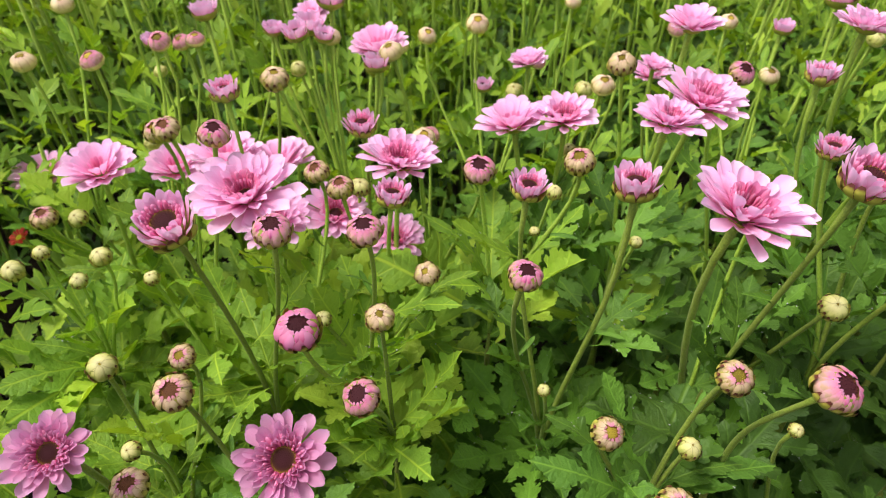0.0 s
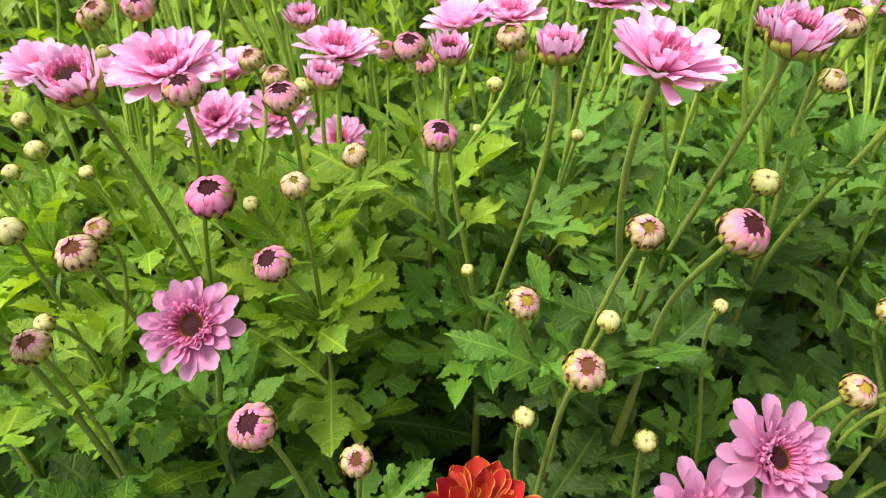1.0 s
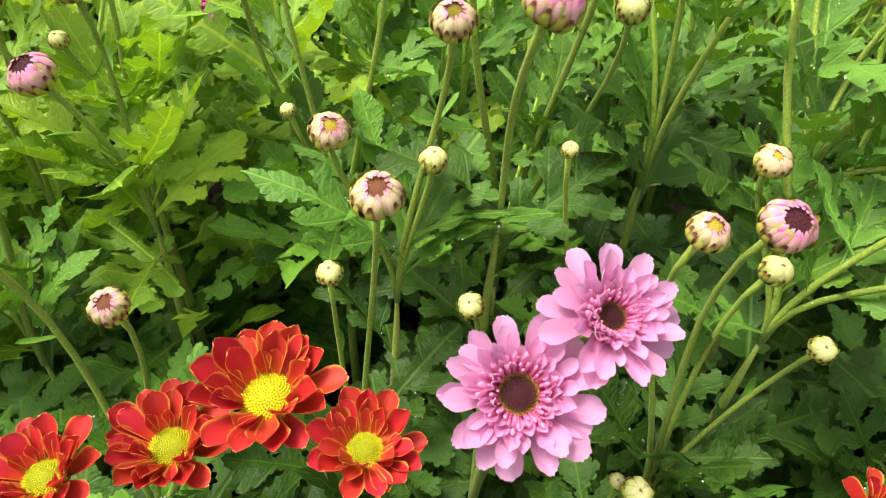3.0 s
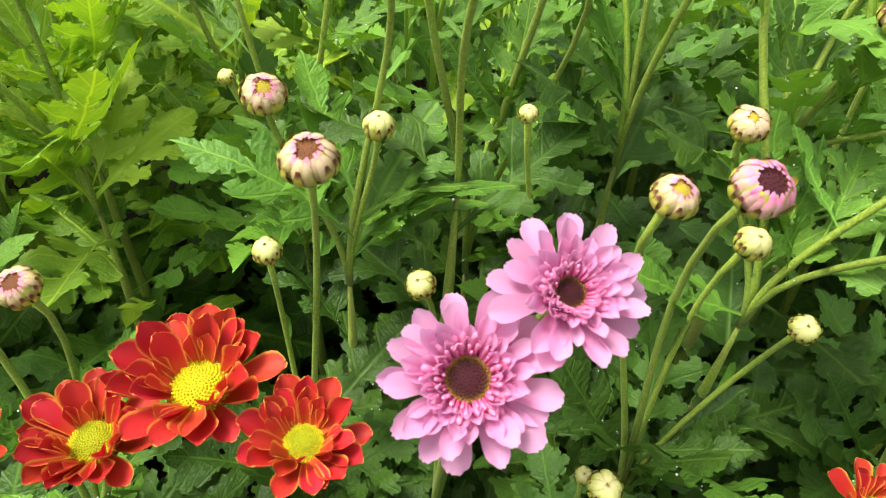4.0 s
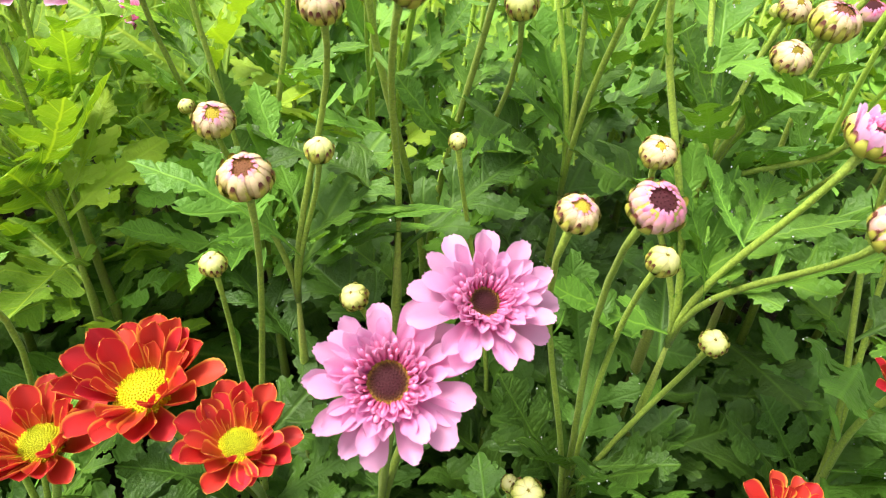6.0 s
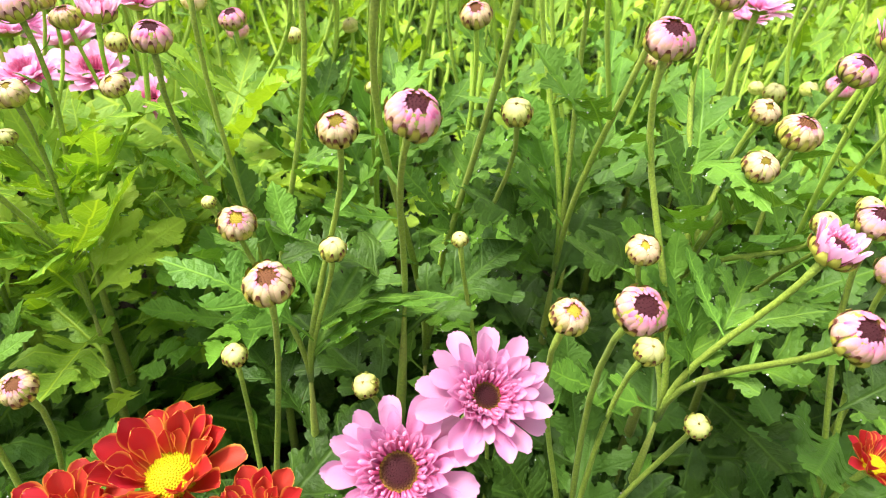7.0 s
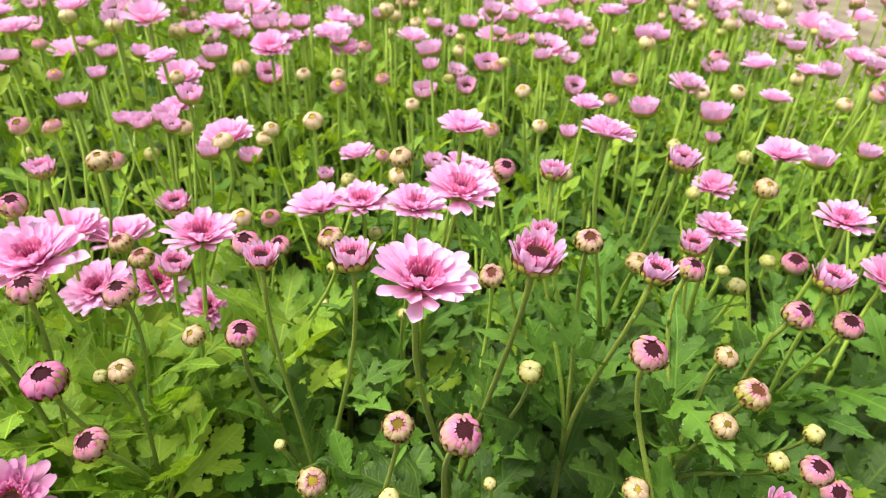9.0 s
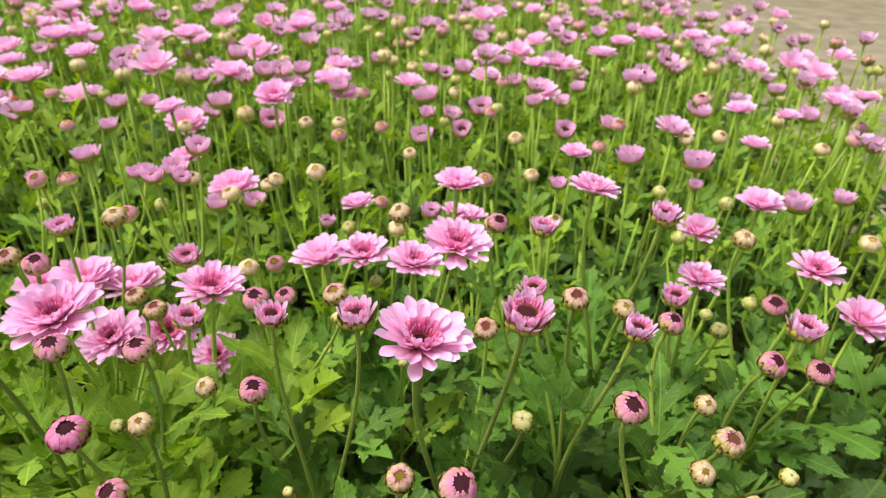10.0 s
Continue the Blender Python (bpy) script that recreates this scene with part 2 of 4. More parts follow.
def shell_shape(c0, c1, width, out, flat=0.88, nx=4, ny=6, point=0.55, ridge=0.055):
    """A scale that lies on a ball of radius 1, from colatitude c0 up to c1 (degrees); ridge: how far its middle stands out."""
    verts, along, across = [], [], []
    for j in range(ny + 1):
        v = j / ny
        c = radians(c0 + (c1 - c0) * v)
        w = width * (0.55 + 0.45 * min(1, v / 0.35)) * (1 if v < point else max(0.12, 1 - ((v - point) / (1 - point)) ** 1.9) ** 0.6)
        for i in range(nx + 1):
            u = 2 * i / nx - 1
            r = out + ridge * (1 - u * u) * math.sin(math.pi * min(1, 0.1 + v * 0.95)) ** 0.7 + 0.02 * v
            around = max(0.02, math.sin(c))
            az = u * w / max(around, 0.35)
            verts.append((r * around * math.cos(az), r * around * math.sin(az), r * flat * math.cos(c)))
            along.append(v)
            across.append(u)
    return verts, sheet(nx, ny), along, across


def joined(pieces):
    """Several (verts, faces, along, across, matrix) as one."""
    verts, faces, along, across = [], [], [], []
    for (v, f, a, c), m in pieces:
        k = len(verts)
        verts += [m @ Vector(p) for p in v]
        faces += [tuple(i + k for i in q) for q in f]
        along += a
        across += c
    return verts, faces, along, across


def turned(az, rise=0.0, radius=0.0, height=0.0, size=1.0, roll=0.0):
    """The pose of a petal at that azimuth, rising by that angle from a ring."""
    return pose(0, 0, 0, 0, 0, az) @ pose(radius, 0, height, roll, -rise, 0) @ Matrix.Scale(size, 4)


def dome_shape(radius, height, count, size, sides=5):
    """A disc of little florets set in a spiral on a low dome."""
    verts, faces, along = [(0, 0, height * 0.8)], [], [0.0]
    rings, spokes = 4, 14
    for j in range(1, rings + 1):
        r = j / rings
        for i in range(spokes):
            t = 2 * math.pi * i / spokes
            verts.append((radius * r * math.cos(t), radius * r * math.sin(t), height * (0.8 - r * r)))
            along.append(r)
    faces += [(0, 1 + i, 1 + (i + 1) % spokes) for i in range(spokes)]
    for j in range(rings - 1):
        a, b = 1 + j * spokes, 1 + (j + 1) * spokes
        faces += [(a + i, b + i, b + (i + 1) % spokes, a + (i + 1) % spokes) for i in range(spokes)]
    for n in range(count if count > 30 else 0):
        r = ((n + 0.5) / count) ** 0.5
        t = n * 2.39996
        x, y, z = radius * r * math.cos(t), radius * r * math.sin(t), height * (0.8 - r * r)
        s = size * (0.75 + 0.5 * r)
        k = len(verts)
        for i in range(sides):
            b = 2 * math.pi * i / sides
            verts.append((x + s * math.cos(b), y + s * math.sin(b), z - 0.01))
        for i in range(sides):
            b = 2 * math.pi * i / sides
            verts.append((x * 1.02 + 0.6 * s * math.cos(b), y * 1.02 + 0.6 * s * math.sin(b), z + 0.8 * s))
        verts.append((x * 1.02, y * 1.02, z + 1.1 * s))
        faces += [(k + i, k + (i + 1) % sides, k + sides + (i + 1) % sides, k + sides + i) for i in range(sides)]
        faces += [(k + sides + i, k + sides + (i + 1) % sides, k + 2 * sides) for i in range(sides)]
        along += [r] * (2 * sides + 1)
    return verts, faces, along


def tube(points, radii, sides=7):
    """A tapered round stalk along points."""
    verts, faces, along = [], [], []
    n = len(points)
    side = Vector((1, 0.3, 0)).normalized()
    for j, p in enumerate(points):
        d = (points[min(j + 1, n - 1)] - points[max(j - 1, 0)]).normalized()
        side = (side - d * side.dot(d)).normalized()
        other = d.cross(side)
        for i in range(sides):
            t = 2 * math.pi * i / sides
            verts.append(p + (side * math.cos(t) + other * math.sin(t)) * radii[j] * (1 + 0.12 * (i % 2)))
            along.append(j / (n - 1))
    faces = [(j * sides + i, j * sides + (i + 1) % sides, (j + 1) * sides + (i + 1) % sides, (j + 1) * sides + i) for j in range(n - 1) for i in range(sides)]
    faces += [tuple(range(sides))[::-1], tuple(range((n - 1) * sides, n * sides))]
    return verts, faces, along


def bezier(a, b, c, d, n):
    out = []
    for i in range(n + 1):
        t = i / n
        s = 1 - t
        out.append(a * s**3 + b * 3 * s * s * t + c * 3 * s * t * t + d * t**3)
    return out


# ---- leaves: deeply lobed and toothed, one long, along y, face up ----
from mathutils.geometry import delaunay_2d_cdt

HALF = [(0.020, 0.0), (0.018, 0.12), (0.035, 0.20), (0.10, 0.245), (0.17, 0.260), (0.215, 0.260), (0.24, 0.31), (0.295, 0.325), (0.325, 0.385), (0.295, 0.415), (0.255, 0.405),
        (0.235, 0.445), (0.18, 0.415), (0.11, 0.375), (0.055, 0.375), (0.060, 0.44), (0.12, 0.475), (0.19, 0.500), (0.235, 0.500), (0.265, 0.56), (0.33, 0.575), (0.35, 0.625),
        (0.405, 0.655), (0.405, 0.71), (0.355, 0.725), (0.32, 0.70), (0.295, 0.745), (0.24, 0.705), (0.17, 0.655), (0.10, 0.61), (0.058, 0.60), (0.065, 0.67), (0.11, 0.72),
        (0.165, 0.73), (0.175, 0.785), (0.225, 0.815), (0.215, 0.865), (0.165, 0.865), (0.15, 0.915), (0.105, 0.905), (0.085, 0.965), (0.04, 1.0)]
SIDE_VEINS = [((0, 0.20), (0.29, 0.37)), ((0, 0.42), (0.37, 0.67)), ((0, 0.64), (0.18, 0.82))]


def leaf_shape(seed, fine, narrow=1.0, droop=0.35, fold=0.35):
    rng = random.Random(seed)
    sides = []
    for s in (1, -1):
        g = [rng.uniform(0.80, 1.14) for _ in range(3)]
        pts = [(x * g[(i > 14) + (i > 30)], y) for i, (x, y) in enumerate(HALF) if fine or i % 3 == 0 or i in (14, 30)]
        pts = [(s * (x * narrow + (rng.uniform(-0.012, 0.012) if y > 0.2 else 0)), y + (rng.uniform(-0.014, 0.014) if y > 0.2 else 0)) for x, y in pts]
        if fine:
            teeth = []
            for (ax, ay), (bx, by) in zip(pts, pts[1:]):
                long = math.hypot(bx - ax, by - ay)
                teeth.append((ax, ay))
                if long > 0.048 and ay > 0.2:
                    k = rng.uniform(0.45, 0.65)
                    out = rng.uniform(0.22, 0.40) * long * s
                    teeth += [(ax + (bx - ax) * k + (by - ay) * out / long * 0.9, ay + (by - ay) * k - (bx - ax) * out / long * 0.9),
                              (ax + (bx - ax) * (k + 0.18), ay + (by - ay) * (k + 0.18))]
            pts = teeth + [pts[-1]]
        sides.append(pts)
    loop = sides[0] + [(0.0, 1.03)] + sides[1][::-1]
    if fine:
        cut = []
        for i, p in enumerate(loop):
            q = loop[(i + 1) % len(loop)]
            cut += [(p[0] * 0.88 + q[0] * 0.12, p[1] * 0.88 + q[1] * 0.12), (p[0] * 0.12 + q[0] * 0.88, p[1] * 0.12 + q[1] * 0.88)]
        loop = cut
    inner = [(0.0, y) for y in ((0.06, 0.2, 0.3, 0.4, 0.5, 0.6, 0.7, 0.8, 0.9) if fine else (0.3, 0.55, 0.8))]
    if fine:
        for (ax, ay), (bx, by) in SIDE_VEINS:
            for k in (0.25, 0.5, 0.75):
                inner += [(s * narrow * (ax + (bx - ax) * k), ay + (by - ay) * k) for s in (0.92, -0.92)]
    vs = [Vector(p) for p in loop + inner]
    n = len(loop)
    vs, _, fs, _, _, _ = delaunay_2d_cdt(vs, [(i, (i + 1) % n) for i in range(n)], [], 1, 1e-5)
    ph = rng.uniform(0, 6)
    verts = []
    for p in vs:
        x, y = p
        ax = abs(x)
        z = -droop * y * y * 0.6 + droop * 0.45 * y + fold * ax - 1.2 * fold * ax * ax + 0.05 * math.sin(9 * y + ph) * ax * 3 + 0.03 * math.sin(21 * x + ph)
        verts.append((x, y, z))
    return verts, [tuple(f) for f in fs], [v[1] for v in verts], [v[0] / narrow for v in verts]


FINE_LEAVES, PLAIN_LEAVES, SMALL_LEAVES, BRIGHT_LEAVES, LIT_LEAVES, MID_LEAVES = [], [], [], [], [], []
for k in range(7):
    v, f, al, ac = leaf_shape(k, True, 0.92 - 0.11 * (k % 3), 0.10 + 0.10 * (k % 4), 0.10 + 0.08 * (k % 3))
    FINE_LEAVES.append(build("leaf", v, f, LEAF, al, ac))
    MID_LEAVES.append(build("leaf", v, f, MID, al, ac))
    LIT_LEAVES.append(build("leaf", v, f, BRIGHT_LEAF, al, ac))
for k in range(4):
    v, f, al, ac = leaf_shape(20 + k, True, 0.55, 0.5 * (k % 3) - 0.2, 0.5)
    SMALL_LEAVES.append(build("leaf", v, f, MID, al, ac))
    BRIGHT_LEAVES.append(build("leaf", v, f, BRIGHT_LEAF, al, ac))
    PLAIN_LEAVES.append(leaf_shape(40 + k, False, 0.85 - 0.12 * k, 0.4, 0.35))


def blade_shape(curl):
    """A narrow bract of the upper stems, one long, along y, curling at its tip."""
    verts, along, across = [], [], []
    for j in range(8):
        v = j / 7
        half = 0.075 * (0.5 + 1.1 * v) * (1 - v**4) ** 0.5 + 0.004
        for i in range(3):
            u = i - 1
            verts.append((u * half, v * (1 - 0.15 * curl * v), curl * (0.5 * v * v - 0.2 * v) + 0.5 * half * u * u))
            along.append(v)
            across.append(0.25 * u)
    return verts, sheet(2, 7), along, across


BLADES = [build("leaf", v, f, MID, al, ac) for v, f, al, ac in (blade_shape(-0.5), blade_shape(0.35), blade_shape(0.9))]


def leaf_pose(at, az, rise, size, roll=0.0):
    """A leaf that leaves the point `at` towards that azimuth, rising by that angle."""
    return Matrix.Translation(at) @ pose(0, 0, 0, 0, 0, az - 90) @ pose(0, 0, 0, rise, roll, 0) @ Matrix.Scale(size, 4)


# ---- the ground ----
def ground_sheet():
    xs = [-60, -20, -6, -3] + [-2 + 0.1 * i for i in range(41)] + [3, 6, 20, 60]
    ys = [-60, -20, -5] + [-1 + 0.1 * i for i in range(45)] + [5, 8, 20, 60]
    verts = [(x, y, 0.012 * noise.noise((x * 4, y * 4, 0)) if abs(x) < 2 and -1 < y < 3.4 else 0.0) for y in ys for x in xs]
    return tagged(new("ground", build("ground", verts, sheet(len(xs) - 1, len(ys) - 1), SOIL)), "dark damp crumbly garden soil", "soil", kind="structure")


def path_sheet():
    xs = [1.10 + 0.3 * i for i in range(12)] + [6, 9, 14]
    ys = [-6, -2] + [0.4 * i for i in range(20)] + [10, 14, 20]
    verts = [(x + 0.03 * noise.noise((y * 3, 1, 0)) * (i == 0), y, 0.022 + 0.008 * noise.noise((x * 3, y * 3, 2))) for y in ys for i, x in enumerate(xs)]
    return tagged(new("path", build("path", verts, sheet(len(xs) - 1, len(ys) - 1), DUST)), "dry beige earth path beside the flower bed", "path", kind="structure")


ground_sheet()
path_sheet()

# ---- heads, one wide in radius, looking up along z ----
rng = random.Random(11)


def ring(n, size, rise, radius, height, spread=4.0, start=0.0, keep=1.0):
    """Poses of a ring of petals, a little uneven."""
    out = []
    for i in range(n):
        if rng.random() <= keep:
            out.append(turned(start + 360 * i / n + rng.uniform(-0.24, 0.24) * 360 / n, rise + rng.uniform(-spread, spread), radius, height + rng.uniform(-0.02, 0.02),
                              size * rng.uniform(0.88, 1.06), rng.uniform(-10, 10)))
    return out


BROAD = [petal_shape(d, b, c, 6, 8, w, t, 0.5) for d, b, c, w, t in ((0.44, -4, 0.3, 0.06, 0.72), (0.38, 14, 0.4, -0.05, 0.66), (0.42, -16, 0.15, 0.08, 0.7), (0.36, 24, 0.55, 0.1, 0.74))]
LONG = [petal_shape(d, b, c, 4, 7, w, 0.74, 0.42) for d, b, c, w in ((0.37, 2, 0.35, 0.06), (0.34, 20, 0.5, -0.06), (0.35, -14, 0.25, 0.1), (0.30, 8, 0.6, 0.05))]
SLIM = [petal_shape(d, b, c, 6, 8, w, 0.7, 0.35) for d, b, c, w in ((0.42, 12, 0.6, 0.05), (0.36, -12, 0.5, -0.06), (0.40, 30, 0.8, 0.04))]
CURLED = [petal_shape(0.54, b, 0.85, 4, 7) for b in (18, 40, 5)]
CURL = [petal_shape(0.50, b, 1.1, nx=4, ny=5) for b in (35, 60)]
TALL = [petal_shape(0.34, b, c, 4, 7, 0.05, 0.66) for b, c in ((22, 0.35), (36, 0.5), (10, 0.3))]
SPOON = [petal_shape(d, b, c, 6, 8, tip=0.68, blunt=0.3) for d, b, c in ((0.54, 14, 0.7), (0.49, 26, 0.9), (0.57, 2, 0.5), (0.47, -14, 0.45))]
LOW = petal_shape(0.44, 6, 0.4, 2, 4, 0.0, 0.74, 0.45)
LOWUP = petal_shape(0.40, 25, 0.4, 2, 4, 0.0, 0.72, 0.4)


def cup_shape(radius, height, ribs=12):
    """A shallow ribbed green cup under a flower, with a toothed rim."""
    verts, along, across = [], [], []
    steps = 6
    for j in range(steps + 1):
        v = j / steps
        c = radians(172 - 84 * v)
        for i in range(ribs * 2):
            t = math.pi * i / ribs
            r = radius * math.sin(c) * (1 + 0.05 * (i % 2))
            verts.append((r * math.cos(t), r * math.sin(t), height * math.cos(c) + (0.05 * radius if i % 2 and j == steps else 0)))
            along.append(0.7 * v)
            across.append(0.3 + 0.4 * (i % 2 == 0))
    n = ribs * 2
    faces = [(j * n + i, j * n + (i + 1) % n, (j + 1) * n + (i + 1) % n, (j + 1) * n + i) for j in range(steps) for i in range(n)]
    return verts, faces + [tuple(range(n))], along, across


def head_kind(rings, disc, under):
    """rings: (name, shapes, poses, material); disc: (dome, material, height); under: (shape, poses, material) of the scales below."""
    h = {"petals": [], "meshes": [], "under": under}
    for name, shapes, poses, mat, single in rings:
        if single:
            made = [build(name, v, f, mat, a, c) for v, f, a, c in shapes]
            h["petals"] += [(name, rng.choice(made), m) for m in poses]
        else:
            v, f, a, c = joined([(rng.choice(shapes), m) for m in poses])
            h["meshes"].append((name, build(name, v, f, mat, a, c)))
    if disc:
        (v, f, a), mat = disc
        h["meshes"].append(("disc", build("disc", v, f, mat, a)))
    shape, poses, mat, single = under
    if single:
        made = build("bract", *shape[:2], mat, *shape[2:])
        h["petals"] += [("bract", made, m) for m in poses]
    else:
        v, f, a, c = joined([(shape, m) for m in poses])
        h["meshes"].append(("calyx", build("calyx", v, f, mat, a, c)))
    return h


def spin(n, start=0.0, drop=0.0, size=1.0):
    return [pose(0, 0, drop, rng.uniform(-5, 5), rng.uniform(-5, 5), start + 360 * i / n + rng.uniform(-7, 7)) @ Matrix.Scale(size * rng.uniform(0.93, 1.05), 4) for i in range(n)]


def wide_kind(near, eye=0.25):
    """A flat open bloom: broad outer petals, quilled inner ones round a wide disc."""
    disc = dome_shape(eye, 0.05, 150, 0.015)
    rings = [("petal", BROAD, ring(13, 0.78, 8, 0.24, -0.07, 9), MAUVE, True), ("petal", BROAD, ring(9, 0.68, 19, 0.24, -0.03, 9, 12), MAUVE, True),
             ("petal", SLIM, ring(16, 0.50, 30, eye + 0.06, -0.01, 9, 5), MAUVE, True), ("petal", CURLED, ring(18, 0.36, 37, eye + 0.05, 0.01, 9, 17), MAUVE, True),
             ("petal", CURL, ring(20, 0.28, 42, eye + 0.04, 0.01, 8, 8), MAUVE, True),
             ("floret", [club_shape(0.13), club_shape(0.16), club_shape(0.145)], ring(24, 0.29, 36, eye + 0.02, 0.0, 9, 3) + ring(22, 0.22, 50, eye, 0.02, 11, 9)
              + ring(12, 0.15, 66, eye - 0.01, 0.03, 16, 4), ROSE, True)]
    return head_kind(rings, (disc, MAROON), (cup_shape(0.34, 0.22), [Matrix.Translation((0, 0, -0.02))], BRACT, False))


def bloom_kind(near, eye=0.16, full=True):
    """A bloom: slim petals in a shallow bowl, the inner ones upright round a small disc; full ones have more of them."""
    disc = dome_shape(eye, 0.06, 90 if near else 24, 0.014 if near else 0.035)
    if near:
        if full:
            rings = [("petal", LONG, ring(19, 0.84, 14, 0.20, -0.10, 7), PINK, True), ("petal", LONG, ring(18, 0.77, 25, 0.20, -0.06, 7, 9), PINK, True),
                     ("petal", LONG, ring(17, 0.64, 37, 0.20, -0.02, 7, 4), PINK, True), ("petal", SLIM, ring(15, 0.47, 48, eye + 0.04, 0.0, 7, 12), PINK, True)]
        else:
            rings = [("petal", LONG, ring(16, 0.84, 19, 0.20, -0.10, 5), PINK, True), ("petal", LONG, ring(15, 0.76, 29, 0.20, -0.05, 6, 11), PINK, True),
                     ("petal", SLIM, ring(13, 0.56, 42, 0.20, -0.01, 7, 4), PINK, True)]
        rings += [("inner_petals", CURLED, ring(16, 0.34, 52, eye + 0.04, 0.02, 7, 12), ROSE, False),
                  ("inner_petals", [club_shape(0.12), club_shape(0.15)], ring(20, 0.30, 56, eye + 0.02, 0.02, 8, 3) + ring(18, 0.19, 66, eye, 0.03, 9, 9), ROSE, False)]
    else:
        rings = [("petals", [LOW], ring(16, 0.84, 18, 0.2, -0.10, 9) + ring(15, 0.74, 33, 0.2, -0.04, 9, 12) + ring(13, 0.58, 50, 0.2, 0, 9, 5), PINK, False),
                 ("inner_petals", [LOWUP], ring(10, 0.26, 62, 0.17, 0.02, 8), ROSE, False)]
    return head_kind(rings, (disc, MAROON), (cup_shape(0.34, 0.22), [Matrix.Translation((0, 0, -0.02))], BRACT, False))


def red_kind(near, eye=0.34):
    disc = dome_shape(eye, 0.12, 300 if near else 24, 0.019 if near else 0.04)
    under = (cup_shape(0.37, 0.22), [Matrix.Translation((0, 0, -0.06))], BRACT, False)
    if near:
        rings = [("petal", SPOON, ring(13, 0.80, 31, 0.27, -0.08, 9), RED, True), ("petal", SPOON, ring(11, 0.66, 45, 0.27, -0.03, 11, 13), RED, True),
                 ("petal", SPOON, ring(8, 0.44, 62, 0.31, 0.0, 12, 3), RED, True)]
    else:
        rings = [("petals", [LOW], ring(14, 0.72, 8, 0.25, -0.05, 7) + ring(12, 0.55, 28, 0.25, 0, 6, 12), RED, False)]
    return head_kind(rings, (disc, YELLOW if eye > 0.34 else GREEN_YELLOW), under)


def cup_kind(near):
    v, f, a = dome_shape(0.40, 0.08, 80 if near else 14, 0.024 if near else 0.05)
    disc = ([(x, y, z + 0.12) for x, y, z in v], f, a)
    under = (shell_shape(172, 72, 0.27, 1.0, 0.66, 4, 6, 0.45), [Matrix.Translation((0, 0, -0.06)) @ m for m in spin(13, 0, 0, 0.80)], BRACT, True) if near else (
        cup_shape(0.80, 0.52), [Matrix.Translation((0, 0, -0.06))], BRACT, False)
    if near:
        rings = [("petal", TALL, ring(15, 0.98, 56, 0.50, -0.36, 8), PINK, True), ("petal", TALL, ring(14, 0.76, 64, 0.46, -0.22, 8, 12), PINK, True),
                 ("inner_petals", [club_shape(0.14), club_shape(0.18)], ring(20, 0.42, 70, 0.42, -0.02, 8) + ring(20, 0.26, 78, 0.38, 0.05, 8), ROSE, False)]
    else:
        rings = [("petals", [LOWUP], ring(15, 0.98, 56, 0.50, -0.34, 8) + ring(13, 0.75, 64, 0.44, -0.2, 7), PINK, False)]
    return head_kind(rings, (disc, MAROON), under)


def core_shape(flat):
    """The solid heart of a bud."""
    verts, n, steps = [], 12, 6
    for j in range(steps + 1):
        c = radians(174 - 136 * j / steps)
        verts += [(0.95 * math.sin(c) * math.cos(2 * math.pi * i / n), 0.95 * math.sin(c) * math.sin(2 * math.pi * i / n), 0.95 * flat * math.cos(c)) for i in range(n)]
    faces = [(j * n + i, j * n + (i + 1) % n, (j + 1) * n + (i + 1) % n, (j + 1) * n + i) for j in range(steps) for i in range(n)]
    return verts, faces + [tuple(range(n))], [0.55] * len(verts), [0.5] * len(verts)


def ball_kind(near, c1, wide, mats, disc_size, disc_mat, count=13, flat=0.74):
    """A bud: scales of the calyx below, petals curled in over the disc above."""
    d = 1 if near else 0
    shape = shell_shape(125, c1, wide, 0.94, flat, 4 if d else 2, 8 if d else 4, 0.68, 0.06)
    rings = [("petal" if near else "petals", [shape], spin(count), mats[0], near)]
    if near:
        under = (shell_shape(176, 71 if mats[1] is ROSE else 60, 0.21, 1.05, flat, 4, 6, 0.45, 0.03), spin(13, 9), BRACT, True)
    else:
        under = (cup_shape(1.03, flat), [Matrix.Identity(4)], BRACT if mats[1] is ROSE else LIME, False)
    if mats[1] is not None:
        small = shell_shape(60, max(c1 - 9, 12), wide * 0.5, 0.92, flat, 2, 4, 0.6, 0.06)
        rings.append(("inner_petals", [small], spin(18, 4), mats[1], False))
    v, f, a = dome_shape(disc_size, 0.10, 60 if near else 12, 0.05 * disc_size + 0.01)
    z = 0.94 * flat * math.cos(radians(c1)) - 0.11
    h = head_kind(rings, (([(x, y, w + z) for x, y, w in v], f, a), disc_mat), under)
    if near:
        h["meshes"].append(("calyx", build("calyx", *core_shape(flat)[:2], BRACT, *core_shape(flat)[2:])))
    return h


